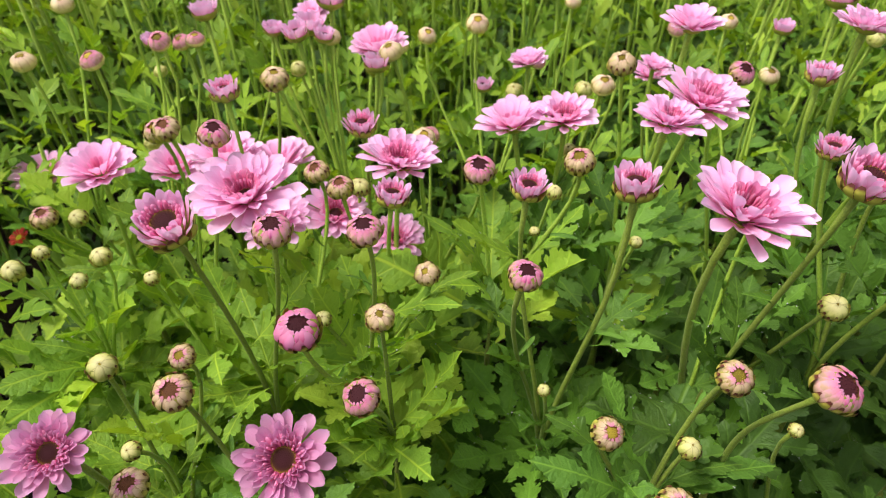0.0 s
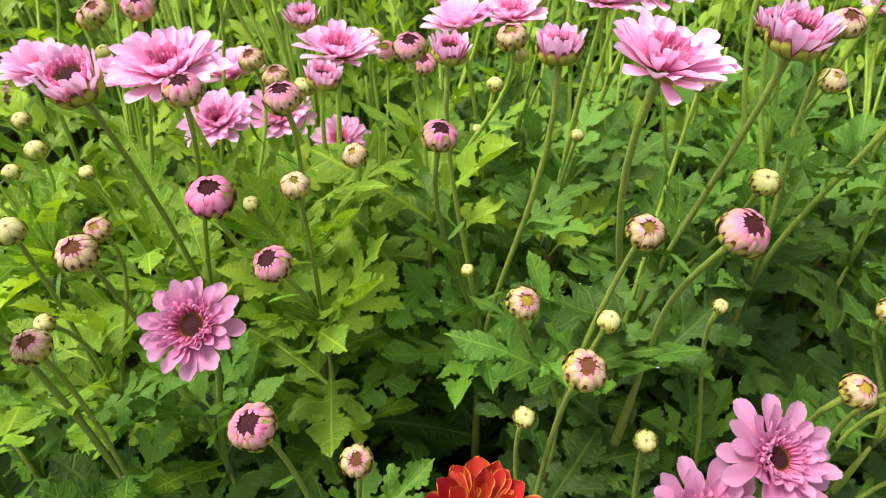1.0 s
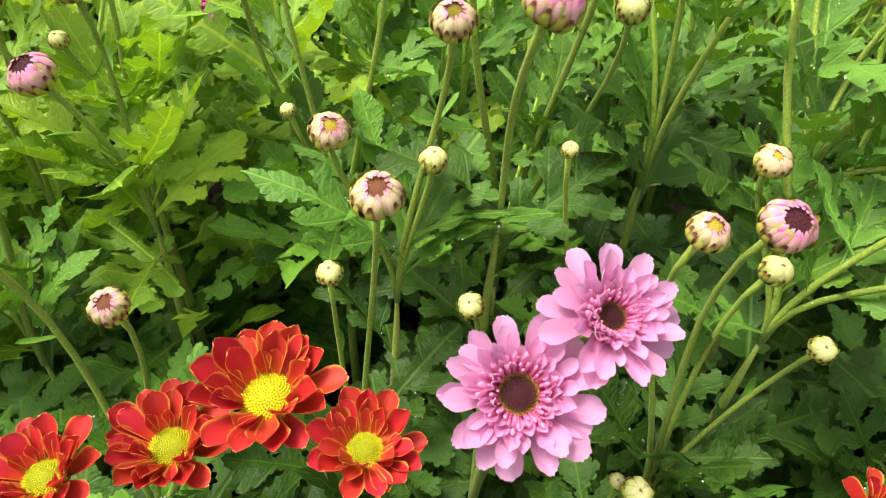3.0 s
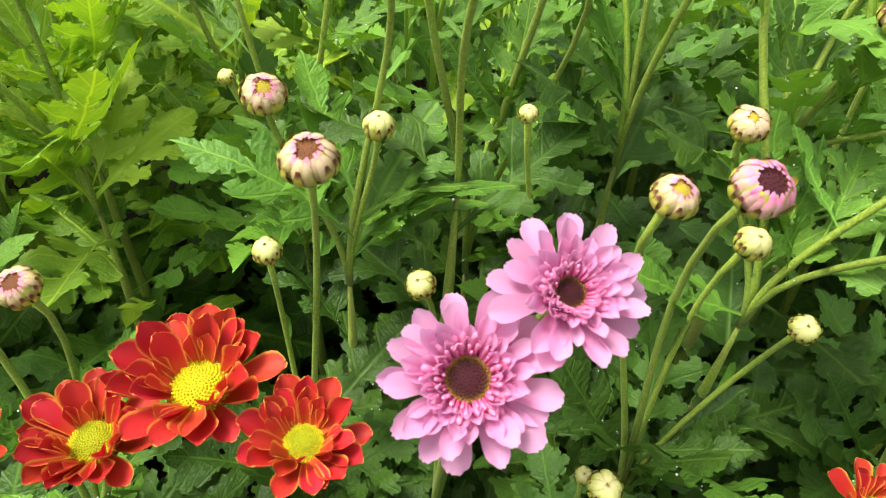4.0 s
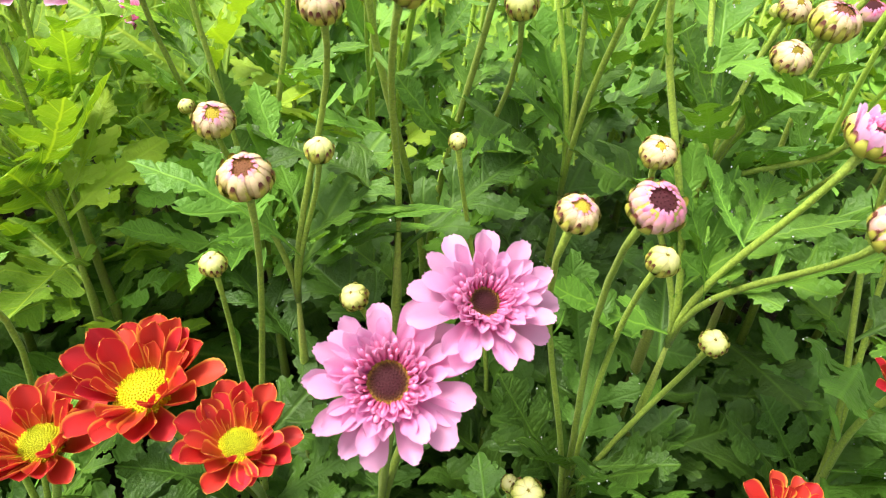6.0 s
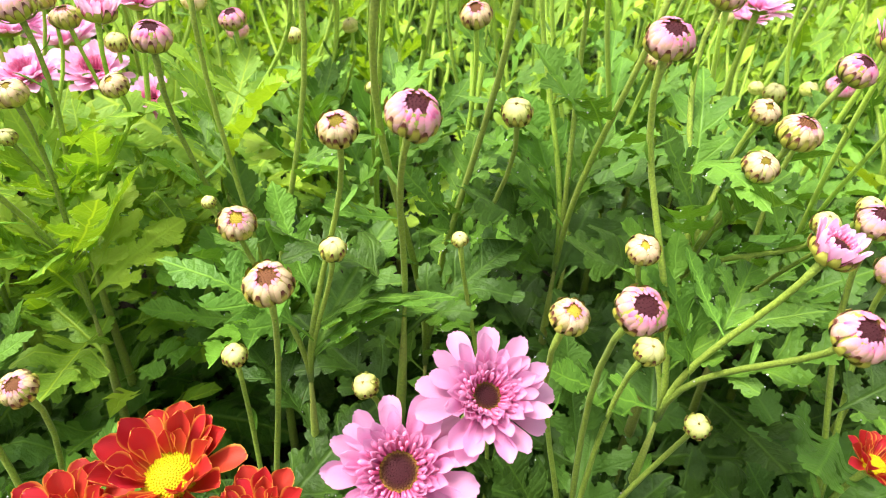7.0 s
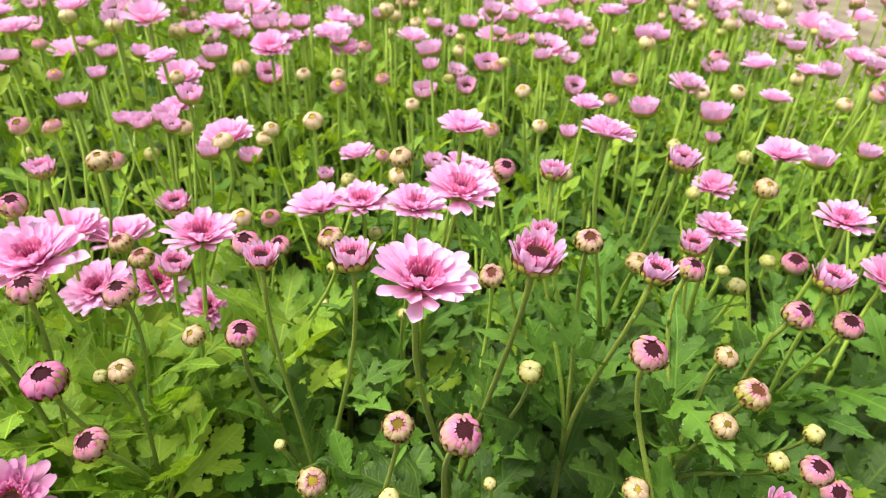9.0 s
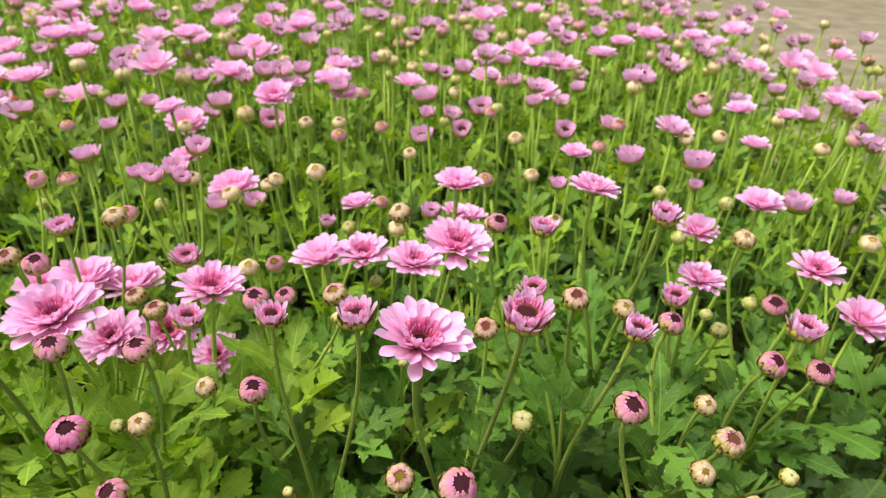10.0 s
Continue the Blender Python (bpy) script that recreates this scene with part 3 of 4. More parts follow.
KINDS = {}
for near in (True, False):
    KINDS["bloom", near] = [bloom_kind(near, 0.18, False), bloom_kind(near, 0.15, True), bloom_kind(near, 0.20, False), bloom_kind(near, 0.16, True)]
    KINDS["wide", near] = [wide_kind(near, e) for e in (0.255, 0.20)] if near else KINDS["bloom", near]
    KINDS["red", near] = [red_kind(near, e) for e in ((0.36, 0.30, 0.33) if near else (0.33,))]
    KINDS["cup", near] = [cup_kind(near) for _ in range(3)]
    KINDS["ripe", near] = [ball_kind(near, 36, 0.225, (BLUSH, ROSE), 0.64, MAROON, 20), ball_kind(near, 40, 0.215, (BLUSH, ROSE), 0.69, MAROON, 21), ball_kind(near, 34, 0.27, (ROSE, ROSE), 0.62, MAROON, 16)]
    KINDS["bud", near] = [ball_kind(near, 32, 0.225, (CREAM, BLUSH), 0.50, OLIVE, 19), ball_kind(near, 25, 0.25, (CREAM, PALE), 0.40, OLIVE, 17), ball_kind(near, 34, 0.22, (CREAM, BLUSH), 0.52, BROWN, 19)]
    if not near:
        KINDS["bud", near] = [ball_kind(near, 21, 0.36, (PALE, None), 0.38, OLIVE, 10), ball_kind(near, 25, 0.36, (BLUSH, None), 0.42, OLIVE, 10)]
    KINDS["green", near] = [ball_kind(near, 8, 0.36, (LIME, None), 0.2, OLIVE, 9, 0.84)]
FOOT = {"bloom": -0.22, "wide": -0.22, "red": -0.28, "cup": -0.55, "ripe": -0.70, "bud": -0.70, "green": -0.78}
TEXT = {
    "bloom": ("pink_chrysanthemum", "fully open pink chrysanthemum with dark maroon disc on green stem", "flower"),
    "wide": ("pink_chrysanthemum", "flat open pink chrysanthemum with quilled inner petals and wide maroon disc", "flower"),
    "red": ("red_chrysanthemum", "open red chrysanthemum with orange petal rims and yellow disc", "flower"),
    "cup": ("opening_chrysanthemum", "half-open cup of pink chrysanthemum petals on hairy green stem", "flower"),
    "ripe": ("chrysanthemum_bud", "round pink chrysanthemum bud opening over a dark disc", "bud"),
    "bud": ("chrysanthemum_bud", "pale cream and pink chrysanthemum bud just parting", "bud"),
    "green": ("chrysanthemum_bud", "small closed yellow-green chrysanthemum bud on thin stem", "bud"),
}
GROUP = {"bloom": "open pink blooms", "wide": "open pink blooms", "red": "red blooms", "cup": "opening pink blooms", "ripe": "pink buds", "bud": "pale buds", "green": "closed green buds"}

# ---- the plants: a stalk with leaves; flower stems leave its top ----
GAPS = [(0.032, 0.200, 0.034), (0.300, 0.148, 0.045)]
NODES = [(0.161, 0.194, 0.325), (0.250, 0.268, 0.298), (0.114, 0.176, 0.285), (0.308, 0.221, 0.325), (0.035, 0.306, 0.318), (0.294, 0.167, 0.280), (-0.048, 0.272, 0.292), (-0.096, 0.318, 0.285), (-0.030, 0.232, 0.272)]


def canopy(x, y):
    """The height of the leaves."""
    return 0.175 + 0.118 * max(0.0, min(1.0, (y - 0.09) / 0.25)) + 0.03 * noise.noise((x * 7, y * 7, 5)) + 0.05 * max(0.0, min(1.0, (-0.1 - x) / 0.2)) * max(0.0, min(1.0, (y - 0.45) / 0.2)) - 0.025 * math.exp(-((x + 0.12) / 0.12) ** 2 - ((y - 0.42) / 0.12) ** 2)


def leaf_light(x, y):
    """Leaf tone by stretches of the bed, sun and shade painted in: 0 to 1."""
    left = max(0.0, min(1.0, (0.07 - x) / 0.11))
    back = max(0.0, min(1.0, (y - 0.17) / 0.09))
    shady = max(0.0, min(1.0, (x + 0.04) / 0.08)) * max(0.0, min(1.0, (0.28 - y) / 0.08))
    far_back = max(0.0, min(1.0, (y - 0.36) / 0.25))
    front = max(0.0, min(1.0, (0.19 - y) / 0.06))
    # Left and back stretches are raised for sun, the shady front lowered.
    paler = 0.16 + 0.45 * noise.noise((x * 4 + 3, y * 4, 1)) + (1.18 if x < 0.05 and y < 0.36 else 1.0) * left * back + 0.8 * far_back
    return max(-0.6, min(1.35, paler - 0.40 * shady - 0.35 * front))


def toned(u, paler, dim, mid, new):
    """Dark leaves low on the stalk, bright near its top (u = 1): painted shade."""
    # The first choice stands for shade, the last for full light.
    k = 0.64 * u + 0.95 * paler * (0.3 + 0.7 * u) + rng.uniform(-0.28, 0.28)
    return dim if k < 0.70 else mid if k < 1.03 else new


spots = []
for i in range(-5, 8):
    for j in range(-1, 7):
        x, y = 0.05 + 0.075 * (i + 0.5 * (j % 2)) + rng.uniform(-0.02, 0.02), 0.06 + 0.068 * j + rng.uniform(-0.02, 0.02)
        if all(math.hypot(x - a, y - b) > r for a, b, r in GAPS) and all(math.hypot(x - a, y - b) > 0.045 for a, b, _ in NODES):
            spots.append((x, y, canopy(x, y) - 0.035))
NEAR_SPOTS = NODES + spots


LOW_HEADS = [(0.062, 0.117), (0.112, 0.095), (0.027, 0.096), (-0.011, 0.074), (0.199, 0.120), (0.164, 0.100), (0.329, 0.098)]


def clear_of_heads(p):
    """Whether a leaf at p leaves the low open flowers free."""
    return p.z < 0.215 or all(math.hypot(p.x - a, p.y - b) > 0.052 for a, b in LOW_HEADS)


def plant(x, y, top):
    base = Vector((x + rng.uniform(-0.015, 0.015), y + rng.uniform(-0.015, 0.015), -0.01))
    ob = tagged(new("chrysanthemum_plant"), "leafy green chrysanthemum plant with deeply lobed leaves in soil", "plant", "plants of the bed")
    ob.location = base
    head = Vector((x, y, top)) - base
    v, f, a = tube(bezier(Vector((0, 0, 0)), Vector((0, 0, 0.1)), head - Vector((0, 0, 0.1)), head, 6), [0.0042, 0.004, 0.004, 0.0036, 0.0032, 0.0026, 0.0010])
    stalk = part("stalk", build("stalk", v, f, STEM, a), ob)
    az = rng.uniform(0, 360)
    paler = leaf_light(x, y)
    n = 9
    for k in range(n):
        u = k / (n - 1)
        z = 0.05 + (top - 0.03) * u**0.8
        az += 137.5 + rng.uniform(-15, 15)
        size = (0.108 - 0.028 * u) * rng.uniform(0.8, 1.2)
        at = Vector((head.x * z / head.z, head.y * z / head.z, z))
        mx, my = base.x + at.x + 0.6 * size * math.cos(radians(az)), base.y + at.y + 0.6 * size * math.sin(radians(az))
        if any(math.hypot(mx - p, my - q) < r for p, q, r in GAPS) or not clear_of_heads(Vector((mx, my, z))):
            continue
        part("leaf", rng.choice(toned(u, paler, FINE_LEAVES, MID_LEAVES, LIT_LEAVES)), stalk, leaf_pose(at, az, -4 + 36 * u + rng.uniform(-15, 15), size, rng.uniform(-18, 18)))
    return ob


for x, y, top in NEAR_SPOTS:
    plant(x, y, top)


HEADS = []


def stalked(kind, x, y, z, wide, lx, ly, near=None, form=None):
    """A flower or bud: its head's middle, its width, its lean, on a stem that ends at the nearest plant's top."""
    near = near if near is not None else (-0.34 < x < 0.50 and y < 0.42)
    axis = Vector((lx, ly, 1)).normalized()
    size = wide / 2 * (0.93 if kind in ("ripe", "bud", "green") else 1.0)
    forms = KINDS[kind, near]
    h = forms[form] if form is not None else rng.choice(forms[:2] + forms[:1] if kind == "ripe" else forms)
    foot = Vector((x, y, z)) + axis * FOOT[kind] * size
    spot, cost = None, 0.11
    for a, b, c in NEAR_SPOTS:
        d = math.hypot(a - foot.x, b - foot.y)
        if d < cost and c < foot.z - 0.045 and d < 1.1 * (foot.z - c):
            spot, cost = Vector((a, b, c)), d
    if spot is None:
        spot = Vector((foot.x + rng.uniform(-0.03, 0.03), foot.y + rng.uniform(-0.03, 0.03), -0.01))
    if y < 0.52 and -0.4 < x < 0.55:
        HEADS.append((Vector((x, y, z)), max(0.013, 0.40 * wide)))
    name, label, category = TEXT[kind]
    ob = tagged(new(name), label, category, GROUP[kind])
    ob.location = spot
    m = Matrix.Translation(Vector((x, y, z)) - spot) @ axis.to_track_quat("Z", "Y").to_matrix().to_4x4() @ pose(0, 0, 0, 0, 0, rng.uniform(0, 360)) @ Matrix.Scale(size, 4)
    reach = (foot - spot).length
    curve = bezier(Vector((0, 0, 0)), Vector((0, 0, reach * 0.4)), foot - spot - axis * reach * 0.35, foot - spot + axis * size * 0.06, 9 if near else 5)
    thick = 0.0010 + 0.016 * min(wide, 0.050)
    n = len(curve)
    v, f, a = tube(curve, [thick * (1.22 - 0.3 * i / n + (0.35 if i >= n - 1 else 0)) for i in range(n)], 8 if near else 5)
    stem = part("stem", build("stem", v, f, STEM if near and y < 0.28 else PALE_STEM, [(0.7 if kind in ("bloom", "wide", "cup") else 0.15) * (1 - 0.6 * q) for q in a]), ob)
    made = {pname: part(pname, mesh, ob, m) for pname, mesh in h["meshes"]}
    for pname, mesh, pm in h["petals"]:
        if pname == "bract" and "calyx" in made:
            part(pname, mesh, made["calyx"], pm)
        else:
            part(pname, mesh, ob, m @ pm)
    if near:
        az = rng.uniform(0, 360)
        # Stem leaves: bright in sunny stretches, dark at the front as painted shade.
        lit, shaded = leaf_light(spot.x, spot.y) > 0.5, spot.y < 0.155 and spot.x > 0.08
        for k in range(6 if reach > 0.1 else 3):
            u = 0.05 + 0.85 * rng.random() ** 1.3
            i = int(u * (n - 1))
            at = curve[i].lerp(curve[i + 1], u * (n - 1) - i)
            az += 130 + rng.uniform(-30, 30)
            if not clear_of_heads(spot + at + Vector((0.03 * math.cos(radians(az)), 0.03 * math.sin(radians(az)), 0))):
                continue
            part("leaf", rng.choice(BLADES if u > 0.55 else BRIGHT_LEAVES if lit else FINE_LEAVES if shaded else SMALL_LEAVES), stem, leaf_pose(at, az, 40 + rng.uniform(-20, 20), (0.030 - 0.020 * u if u > 0.55 else 0.080 - 0.05 * u) * rng.uniform(0.8, 1.25), rng.uniform(-20, 20)))
    return ob


def bloom(*a):
    stalked("bloom", *a)


def wide_bloom(*a):
    stalked("wide", *a)


def red_bloom(*a):
    stalked("red", *a)


def cup(*a):
    stalked("cup", *a)


def ripe_bud(*a):
    stalked("ripe", *a)


def bud(*a):
    stalked("bud", *a)


def green_bud(*a):
    stalked("green", *a)


# ---- the flowers and buds, each at its place ----
bloom(0.144, 0.234, 0.479, 0.0637, 0.16, -0.14, True, 0)
ripe_bud(0.043, 0.229, 0.443, 0.0192, 0.15, -0.22)
ripe_bud(-0.076, 0.227, 0.406, 0.0265, 0.12, -0.25, True, 2)
ripe_bud(-0.041, 0.198, 0.386, 0.0212, -0.24, -0.41, True, 1)
ripe_bud(0.165, 0.158, 0.444, 0.0222, 0.22, -0.34)
bud(0.086, 0.182, 0.377, 0.0179, 0.20, -0.55, True, 0)
bud(0.134, 0.177, 0.428, 0.0174, -0.02, -0.50, True, 0)
bud(-0.032, 0.231, 0.411, 0.0169, 0.02, -0.37, True, 1)
bud(-0.008, 0.280, 0.398, 0.0165, -0.24, -0.51, True, 1)
cup(0.102, 0.268, 0.472, 0.0292, -0.07, 0.06)
cup(0.047, 0.271, 0.468, 0.0233, 0.08, -0.09)
bloom(0.138, 0.336, 0.471, 0.0442, 0.09, -0.09)
bloom(0.170, 0.371, 0.466, 0.0625, 0.12, -0.08)
bloom(0.055, 0.422, 0.422, 0.0577, -0.15, 0.05)
bloom(0.092, 0.416, 0.430, 0.0520, -0.09, -0.08)
cup(-0.030, 0.322, 0.427, 0.0270, 0.14, 0.05)
ripe_bud(-0.041, 0.267, 0.442, 0.0217, -0.11, -0.22)
bloom(-0.117, 0.308, 0.437, 0.0700, 0.00, -0.20, True, 1)
cup(-0.141, 0.253, 0.458, 0.0378, -0.05, -0.30)
ripe_bud(-0.087, 0.253, 0.453, 0.0220, 0.10, -0.21)
wide_bloom(-0.081, 0.176, 0.363, 0.0541, -0.05, -0.55)
wide_bloom(-0.178, 0.156, 0.401, 0.0412, 0.10, -0.50)
bud(-0.136, 0.195, 0.394, 0.0215, 0.10, -0.45, True, 2)
ripe_bud(-0.039, 0.124, 0.354, 0.0235, -0.10, -0.35)
bud(0.006, 0.123, 0.328, 0.0165, 0.05, -0.45, True, 2)
ripe_bud(0.024, 0.317, 0.449, 0.0211, -0.10, -0.36)
bud(0.082, 0.312, 0.458, 0.0192, -0.25, -0.33)
cup(-0.057, 0.403, 0.432, 0.0278, -0.05, -0.06)
bloom(-0.028, 0.371, 0.421, 0.0599, 0.10, -0.02)
bloom(-0.416, 0.550, 0.291, 0.0660, -0.10, -0.10)
bloom(-0.271, 0.420, 0.382, 0.0628, 0.06, -0.11)
bloom(-0.235, 0.470, 0.352, 0.0575, 0.14, -0.12)
bloom(-0.183, 0.458, 0.369, 0.0660, 0.07, 0.05)
bloom(-0.140, 0.464, 0.360, 0.0660, -0.14, 0.04)
bloom(-0.082, 0.392, 0.360, 0.0570, 0.15, -0.30)
bloom(-0.126, 0.382, 0.360, 0.0590, -0.10, -0.30)
bloom(-0.034, 0.374, 0.349, 0.0450, 0.00, -0.45)
cup(-0.144, 0.386, 0.467, 0.0248, -0.09, 0.03)
ripe_bud(-0.137, 0.334, 0.464, 0.0206, 0.21, -0.22)
bud(-0.197, 0.385, 0.437, 0.0196, -0.08, -0.46)
green_bud(-0.264, 0.502, 0.359, 0.0165, 0.01, -0.29)
bud(-0.084, 0.358, 0.421, 0.0184, -0.20, -0.30)
green_bud(-0.061, 0.393, 0.384, 0.0165, 0.15, -0.26)
cup(0.208, 0.250, 0.487, 0.0361, 0.05, -0.15)
cup(0.221, 0.303, 0.472, 0.0215, -0.12, -0.05)
bud(-0.307, 0.386, 0.361, 0.0210, 0.06, -0.23)
green_bud(-0.247, 0.344, 0.357, 0.0165, -0.08, -0.23)
green_bud(-0.297, 0.322, 0.363, 0.0165, 0.02, -0.48)
green_bud(-0.298, 0.410, 0.342, 0.0165, -0.09, -0.53)
green_bud(0.210, 0.233, 0.416, 0.0157, -0.21, -0.54)
green_bud(0.129, 0.179, 0.368, 0.0131, 0.09, -0.20)
green_bud(-0.174, 0.195, 0.341, 0.0121, -0.17, -0.58)
green_bud(-0.180, 0.213, 0.392, 0.0165, 0.24, -0.39)
bud(-0.147, 0.232, 0.378, 0.0161, -0.05, -0.51)
bud(-0.156, 0.162, 0.361, 0.0199, 0.05, -0.27, True, 2)
bud(0.121, 0.433, 0.448, 0.0189, -0.02, -0.43)
bloom(0.076, 0.520, 0.428, 0.0382, -0.13, 0.06)
bud(0.124, 0.407, 0.476, 0.0201, -0.23, -0.40)
ripe_bud(0.205, 0.401, 0.472, 0.0192, 0.17, -0.55)
green_bud(0.077, 0.349, 0.410, 0.0123, 0.12, -0.22)
green_bud(0.130, 0.320, 0.390, 0.0094, 0.07, -0.28)
green_bud(0.067, 0.348, 0.377, 0.0080, -0.20, -0.43)
green_bud(0.059, 0.219, 0.364, 0.0080, -0.18, -0.26)
green_bud(0.186, 0.187, 0.372, 0.0083, -0.10, -0.42)
green_bud(-0.284, 0.338, 0.366, 0.0121, 0.25, -0.26)
green_bud(-0.257, 0.325, 0.351, 0.0129, 0.24, -0.42)
green_bud(-0.210, 0.334, 0.345, 0.0123, -0.01, -0.31)
green_bud(-0.074, 0.273, 0.366, 0.0114, -0.01, -0.48)
bud(-0.011, 0.506, 0.363, 0.0210, -0.05, -0.54)
bud(-0.068, 0.352, 0.412, 0.0198, -0.06, -0.20)
bloom(0.173, 0.483, 0.440, 0.0303, 0.14, 0.01)
bud(0.272, 0.488, 0.430, 0.0178, -0.00, -0.46)
bloom(-0.055, 0.546, 0.430, 0.0598, -0.12, -0.07)
cup(-0.070, 0.660, 0.360, 0.0338, 0.08, 0.05)
bud(-0.044, 0.637, 0.394, 0.0210, -0.07, -0.29)
cup(-0.115, 0.549, 0.450, 0.0308, 0.08, 0.02)
cup(-0.153, 0.565, 0.440, 0.0216, 0.05, 0.03)
bud(-0.130, 0.463, 0.440, 0.0210, -0.07, -0.32)
green_bud(-0.125, 0.525, 0.420, 0.0159, -0.11, -0.41)
bud(-0.098, 0.547, 0.440, 0.0191, 0.13, -0.32)
cup(-0.218, 0.583, 0.450, 0.0286, -0.06, 0.07)
cup(-0.252, 0.537, 0.440, 0.0208, 0.04, -0.00)
bud(-0.237, 0.560, 0.430, 0.0186, -0.24, -0.38)
bud(-0.289, 0.497, 0.440, 0.0210, -0.12, -0.33)
bud(-0.344, 0.494, 0.440, 0.0210, -0.02, -0.27)
bud(-0.340, 0.572, 0.460, 0.0210, 0.07, -0.28)
green_bud(-0.256, 0.542, 0.410, 0.0134, -0.08, -0.34)
wide_bloom(0.199, 0.119, 0.344, 0.0574, 0.20, -0.50, True, 1)
wide_bloom(0.1662, 0.0980, 0.3220, 0.0622, -0.04, -0.62, True, 0)
red_bloom(0.066, 0.112, 0.291, 0.0660, 0.02, -0.15, True, 0)
red_bloom(0.109, 0.093, 0.286, 0.0504, 0.08, -0.12, True, 1)
red_bloom(0.027, 0.096, 0.274, 0.0560, 0.10, -0.12, True, 2)
red_bloom(-0.011, 0.074, 0.284, 0.0493, 0.00, -0.10)
red_bloom(0.333, 0.093, 0.256, 0.0430, 0.05, -0.15)
red_bloom(0.382, 0.133, 0.297, 0.0337, 0.10, -0.25)
ripe_bud(0.256, 0.135, 0.379, 0.0215, 0.12, -0.53)
bud(0.229, 0.134, 0.375, 0.0165, 0.14, -0.37, True, 0)
green_bud(0.271, 0.150, 0.344, 0.0143, 0.08, -0.43)
bud(0.110, 0.142, 0.376, 0.0208, 0.06, -0.35, True, 2)
green_bud(0.088, 0.149, 0.328, 0.0119, 0.07, -0.31)
green_bud(0.148, 0.139, 0.324, 0.0122, -0.24, -0.54)
green_bud(0.223, 0.092, 0.266, 0.0141, -0.03, -0.34)
green_bud(0.217, 0.100, 0.260, 0.0080, -0.14, -0.33)
cup(0.328, 0.149, 0.404, 0.0241, 0.20, -0.15)
ripe_bud(0.329, 0.118, 0.387, 0.0218, -0.01, -0.51)
green_bud(0.294, 0.132, 0.318, 0.0119, -0.22, -0.55)
bud(0.268, 0.181, 0.376, 0.0162, -0.09, -0.53, True, 1)
ripe_bud(0.261, 0.195, 0.465, 0.0206, -0.02, -0.45)
bud(0.333, 0.210, 0.424, 0.0200, 0.06, -0.36, True, 2)
ripe_bud(0.362, 0.178, 0.399, 0.0186, -0.13, -0.24)
ripe_bud(0.389, 0.187, 0.368, 0.0190, -0.25, -0.44)
green_bud(0.387, 0.219, 0.383, 0.0131, -0.11, -0.44)
green_bud(0.351, 0.193, 0.388, 0.0133, -0.19, -0.27)
bud(0.314, 0.196, 0.413, 0.0162, -0.06, -0.59, True, 1)
bud(0.335, 0.249, 0.417, 0.0158, 0.06, -0.56, True, 1)
bloom(0.461, 0.366, 0.453, 0.0446, -0.05, -0.10)
cup(0.421, 0.301, 0.443, 0.0294, 0.10, -0.04)
bloom(0.562, 0.417, 0.367, 0.0579, 0.10, -0.20)
bloom(0.461, 0.472, 0.461, 0.0459, -0.04, -0.09)
cup(0.556, 0.563, 0.420, 0.0375, 0.03, -0.01)
bloom(0.283, 0.411, 0.500, 0.0446, 0.14, 0.07)
bloom(0.172, 0.423, 0.496, 0.0435, 0.03, -0.05)
bud(0.032, 0.540, 0.454, 0.0210, 0.06, -0.54)
cup(0.235, 0.362, 0.489, 0.0232, 0.04, 0.06)
bud(0.244, 0.277, 0.482, 0.0184, -0.06, -0.43)
bud(0.189, 0.293, 0.444, 0.0182, -0.14, -0.48)
cup(0.274, 0.241, 0.485, 0.0231, 0.14, -0.04)
ripe_bud(0.310, 0.275, 0.465, 0.0188, 0.23, -0.23)
bud(0.320, 0.386, 0.398, 0.0210, 0.05, -0.50)
bloom(0.372, 0.372, 0.439, 0.0426, 0.14, -0.02)
cup(0.330, 0.320, 0.456, 0.0241, -0.03, -0.06)
ripe_bud(0.387, 0.273, 0.433, 0.0215, 0.24, -0.40)
ripe_bud(0.431, 0.283, 0.418, 0.0207, -0.11, -0.41)
ripe_bud(0.489, 0.442, 0.366, 0.0255, -0.19, -0.35)
bud(0.414, 0.400, 0.462, 0.0200, -0.03, -0.48)
green_bud(0.475, 0.460, 0.356, 0.0165, 0.14, -0.27)
green_bud(0.407, 0.383, 0.379, 0.0165, -0.24, -0.39)
green_bud(0.413, 0.423, 0.368, 0.0129, -0.11, -0.23)
cup(0.337, 0.389, 0.489, 0.0281, 0.08, -0.07)
bloom(0.447, 0.550, 0.390, 0.0500, -0.07, -0.09)
green_bud(0.417, 0.529, 0.393, 0.0165, 0.24, -0.48)
cup(0.271, 0.490, 0.469, 0.0194, 0.03, -0.03)
bud(0.095, 0.589, 0.398, 0.0167, 0.12, -0.55)
green_bud(0.119, 0.485, 0.419, 0.0165, 0.13, -0.48)
cup(0.150, 0.493, 0.435, 0.0233, 0.01, -0.05)
bloom(0.193, 0.544, 0.405, 0.0377, -0.06, -0.01)
bud(0.210, 0.468, 0.436, 0.0204, -0.02, -0.46)
cup(0.039, 0.543, 0.395, 0.0206, 0.07, -0.00)
green_bud(0.066, 0.522, 0.400, 0.0165, -0.23, -0.50)
cup(-0.051, 0.479, 0.445, 0.0256, -0.01, 0.06)
bud(-0.040, 0.486, 0.452, 0.0204, -0.24, -0.29)
bud(-0.118, 0.419, 0.460, 0.0210, 0.10, -0.35)
bud(-0.184, 0.372, 0.446, 0.0196, -0.06, -0.44)
bud(-0.013, 0.425, 0.408, 0.0193, 0.18, -0.52)
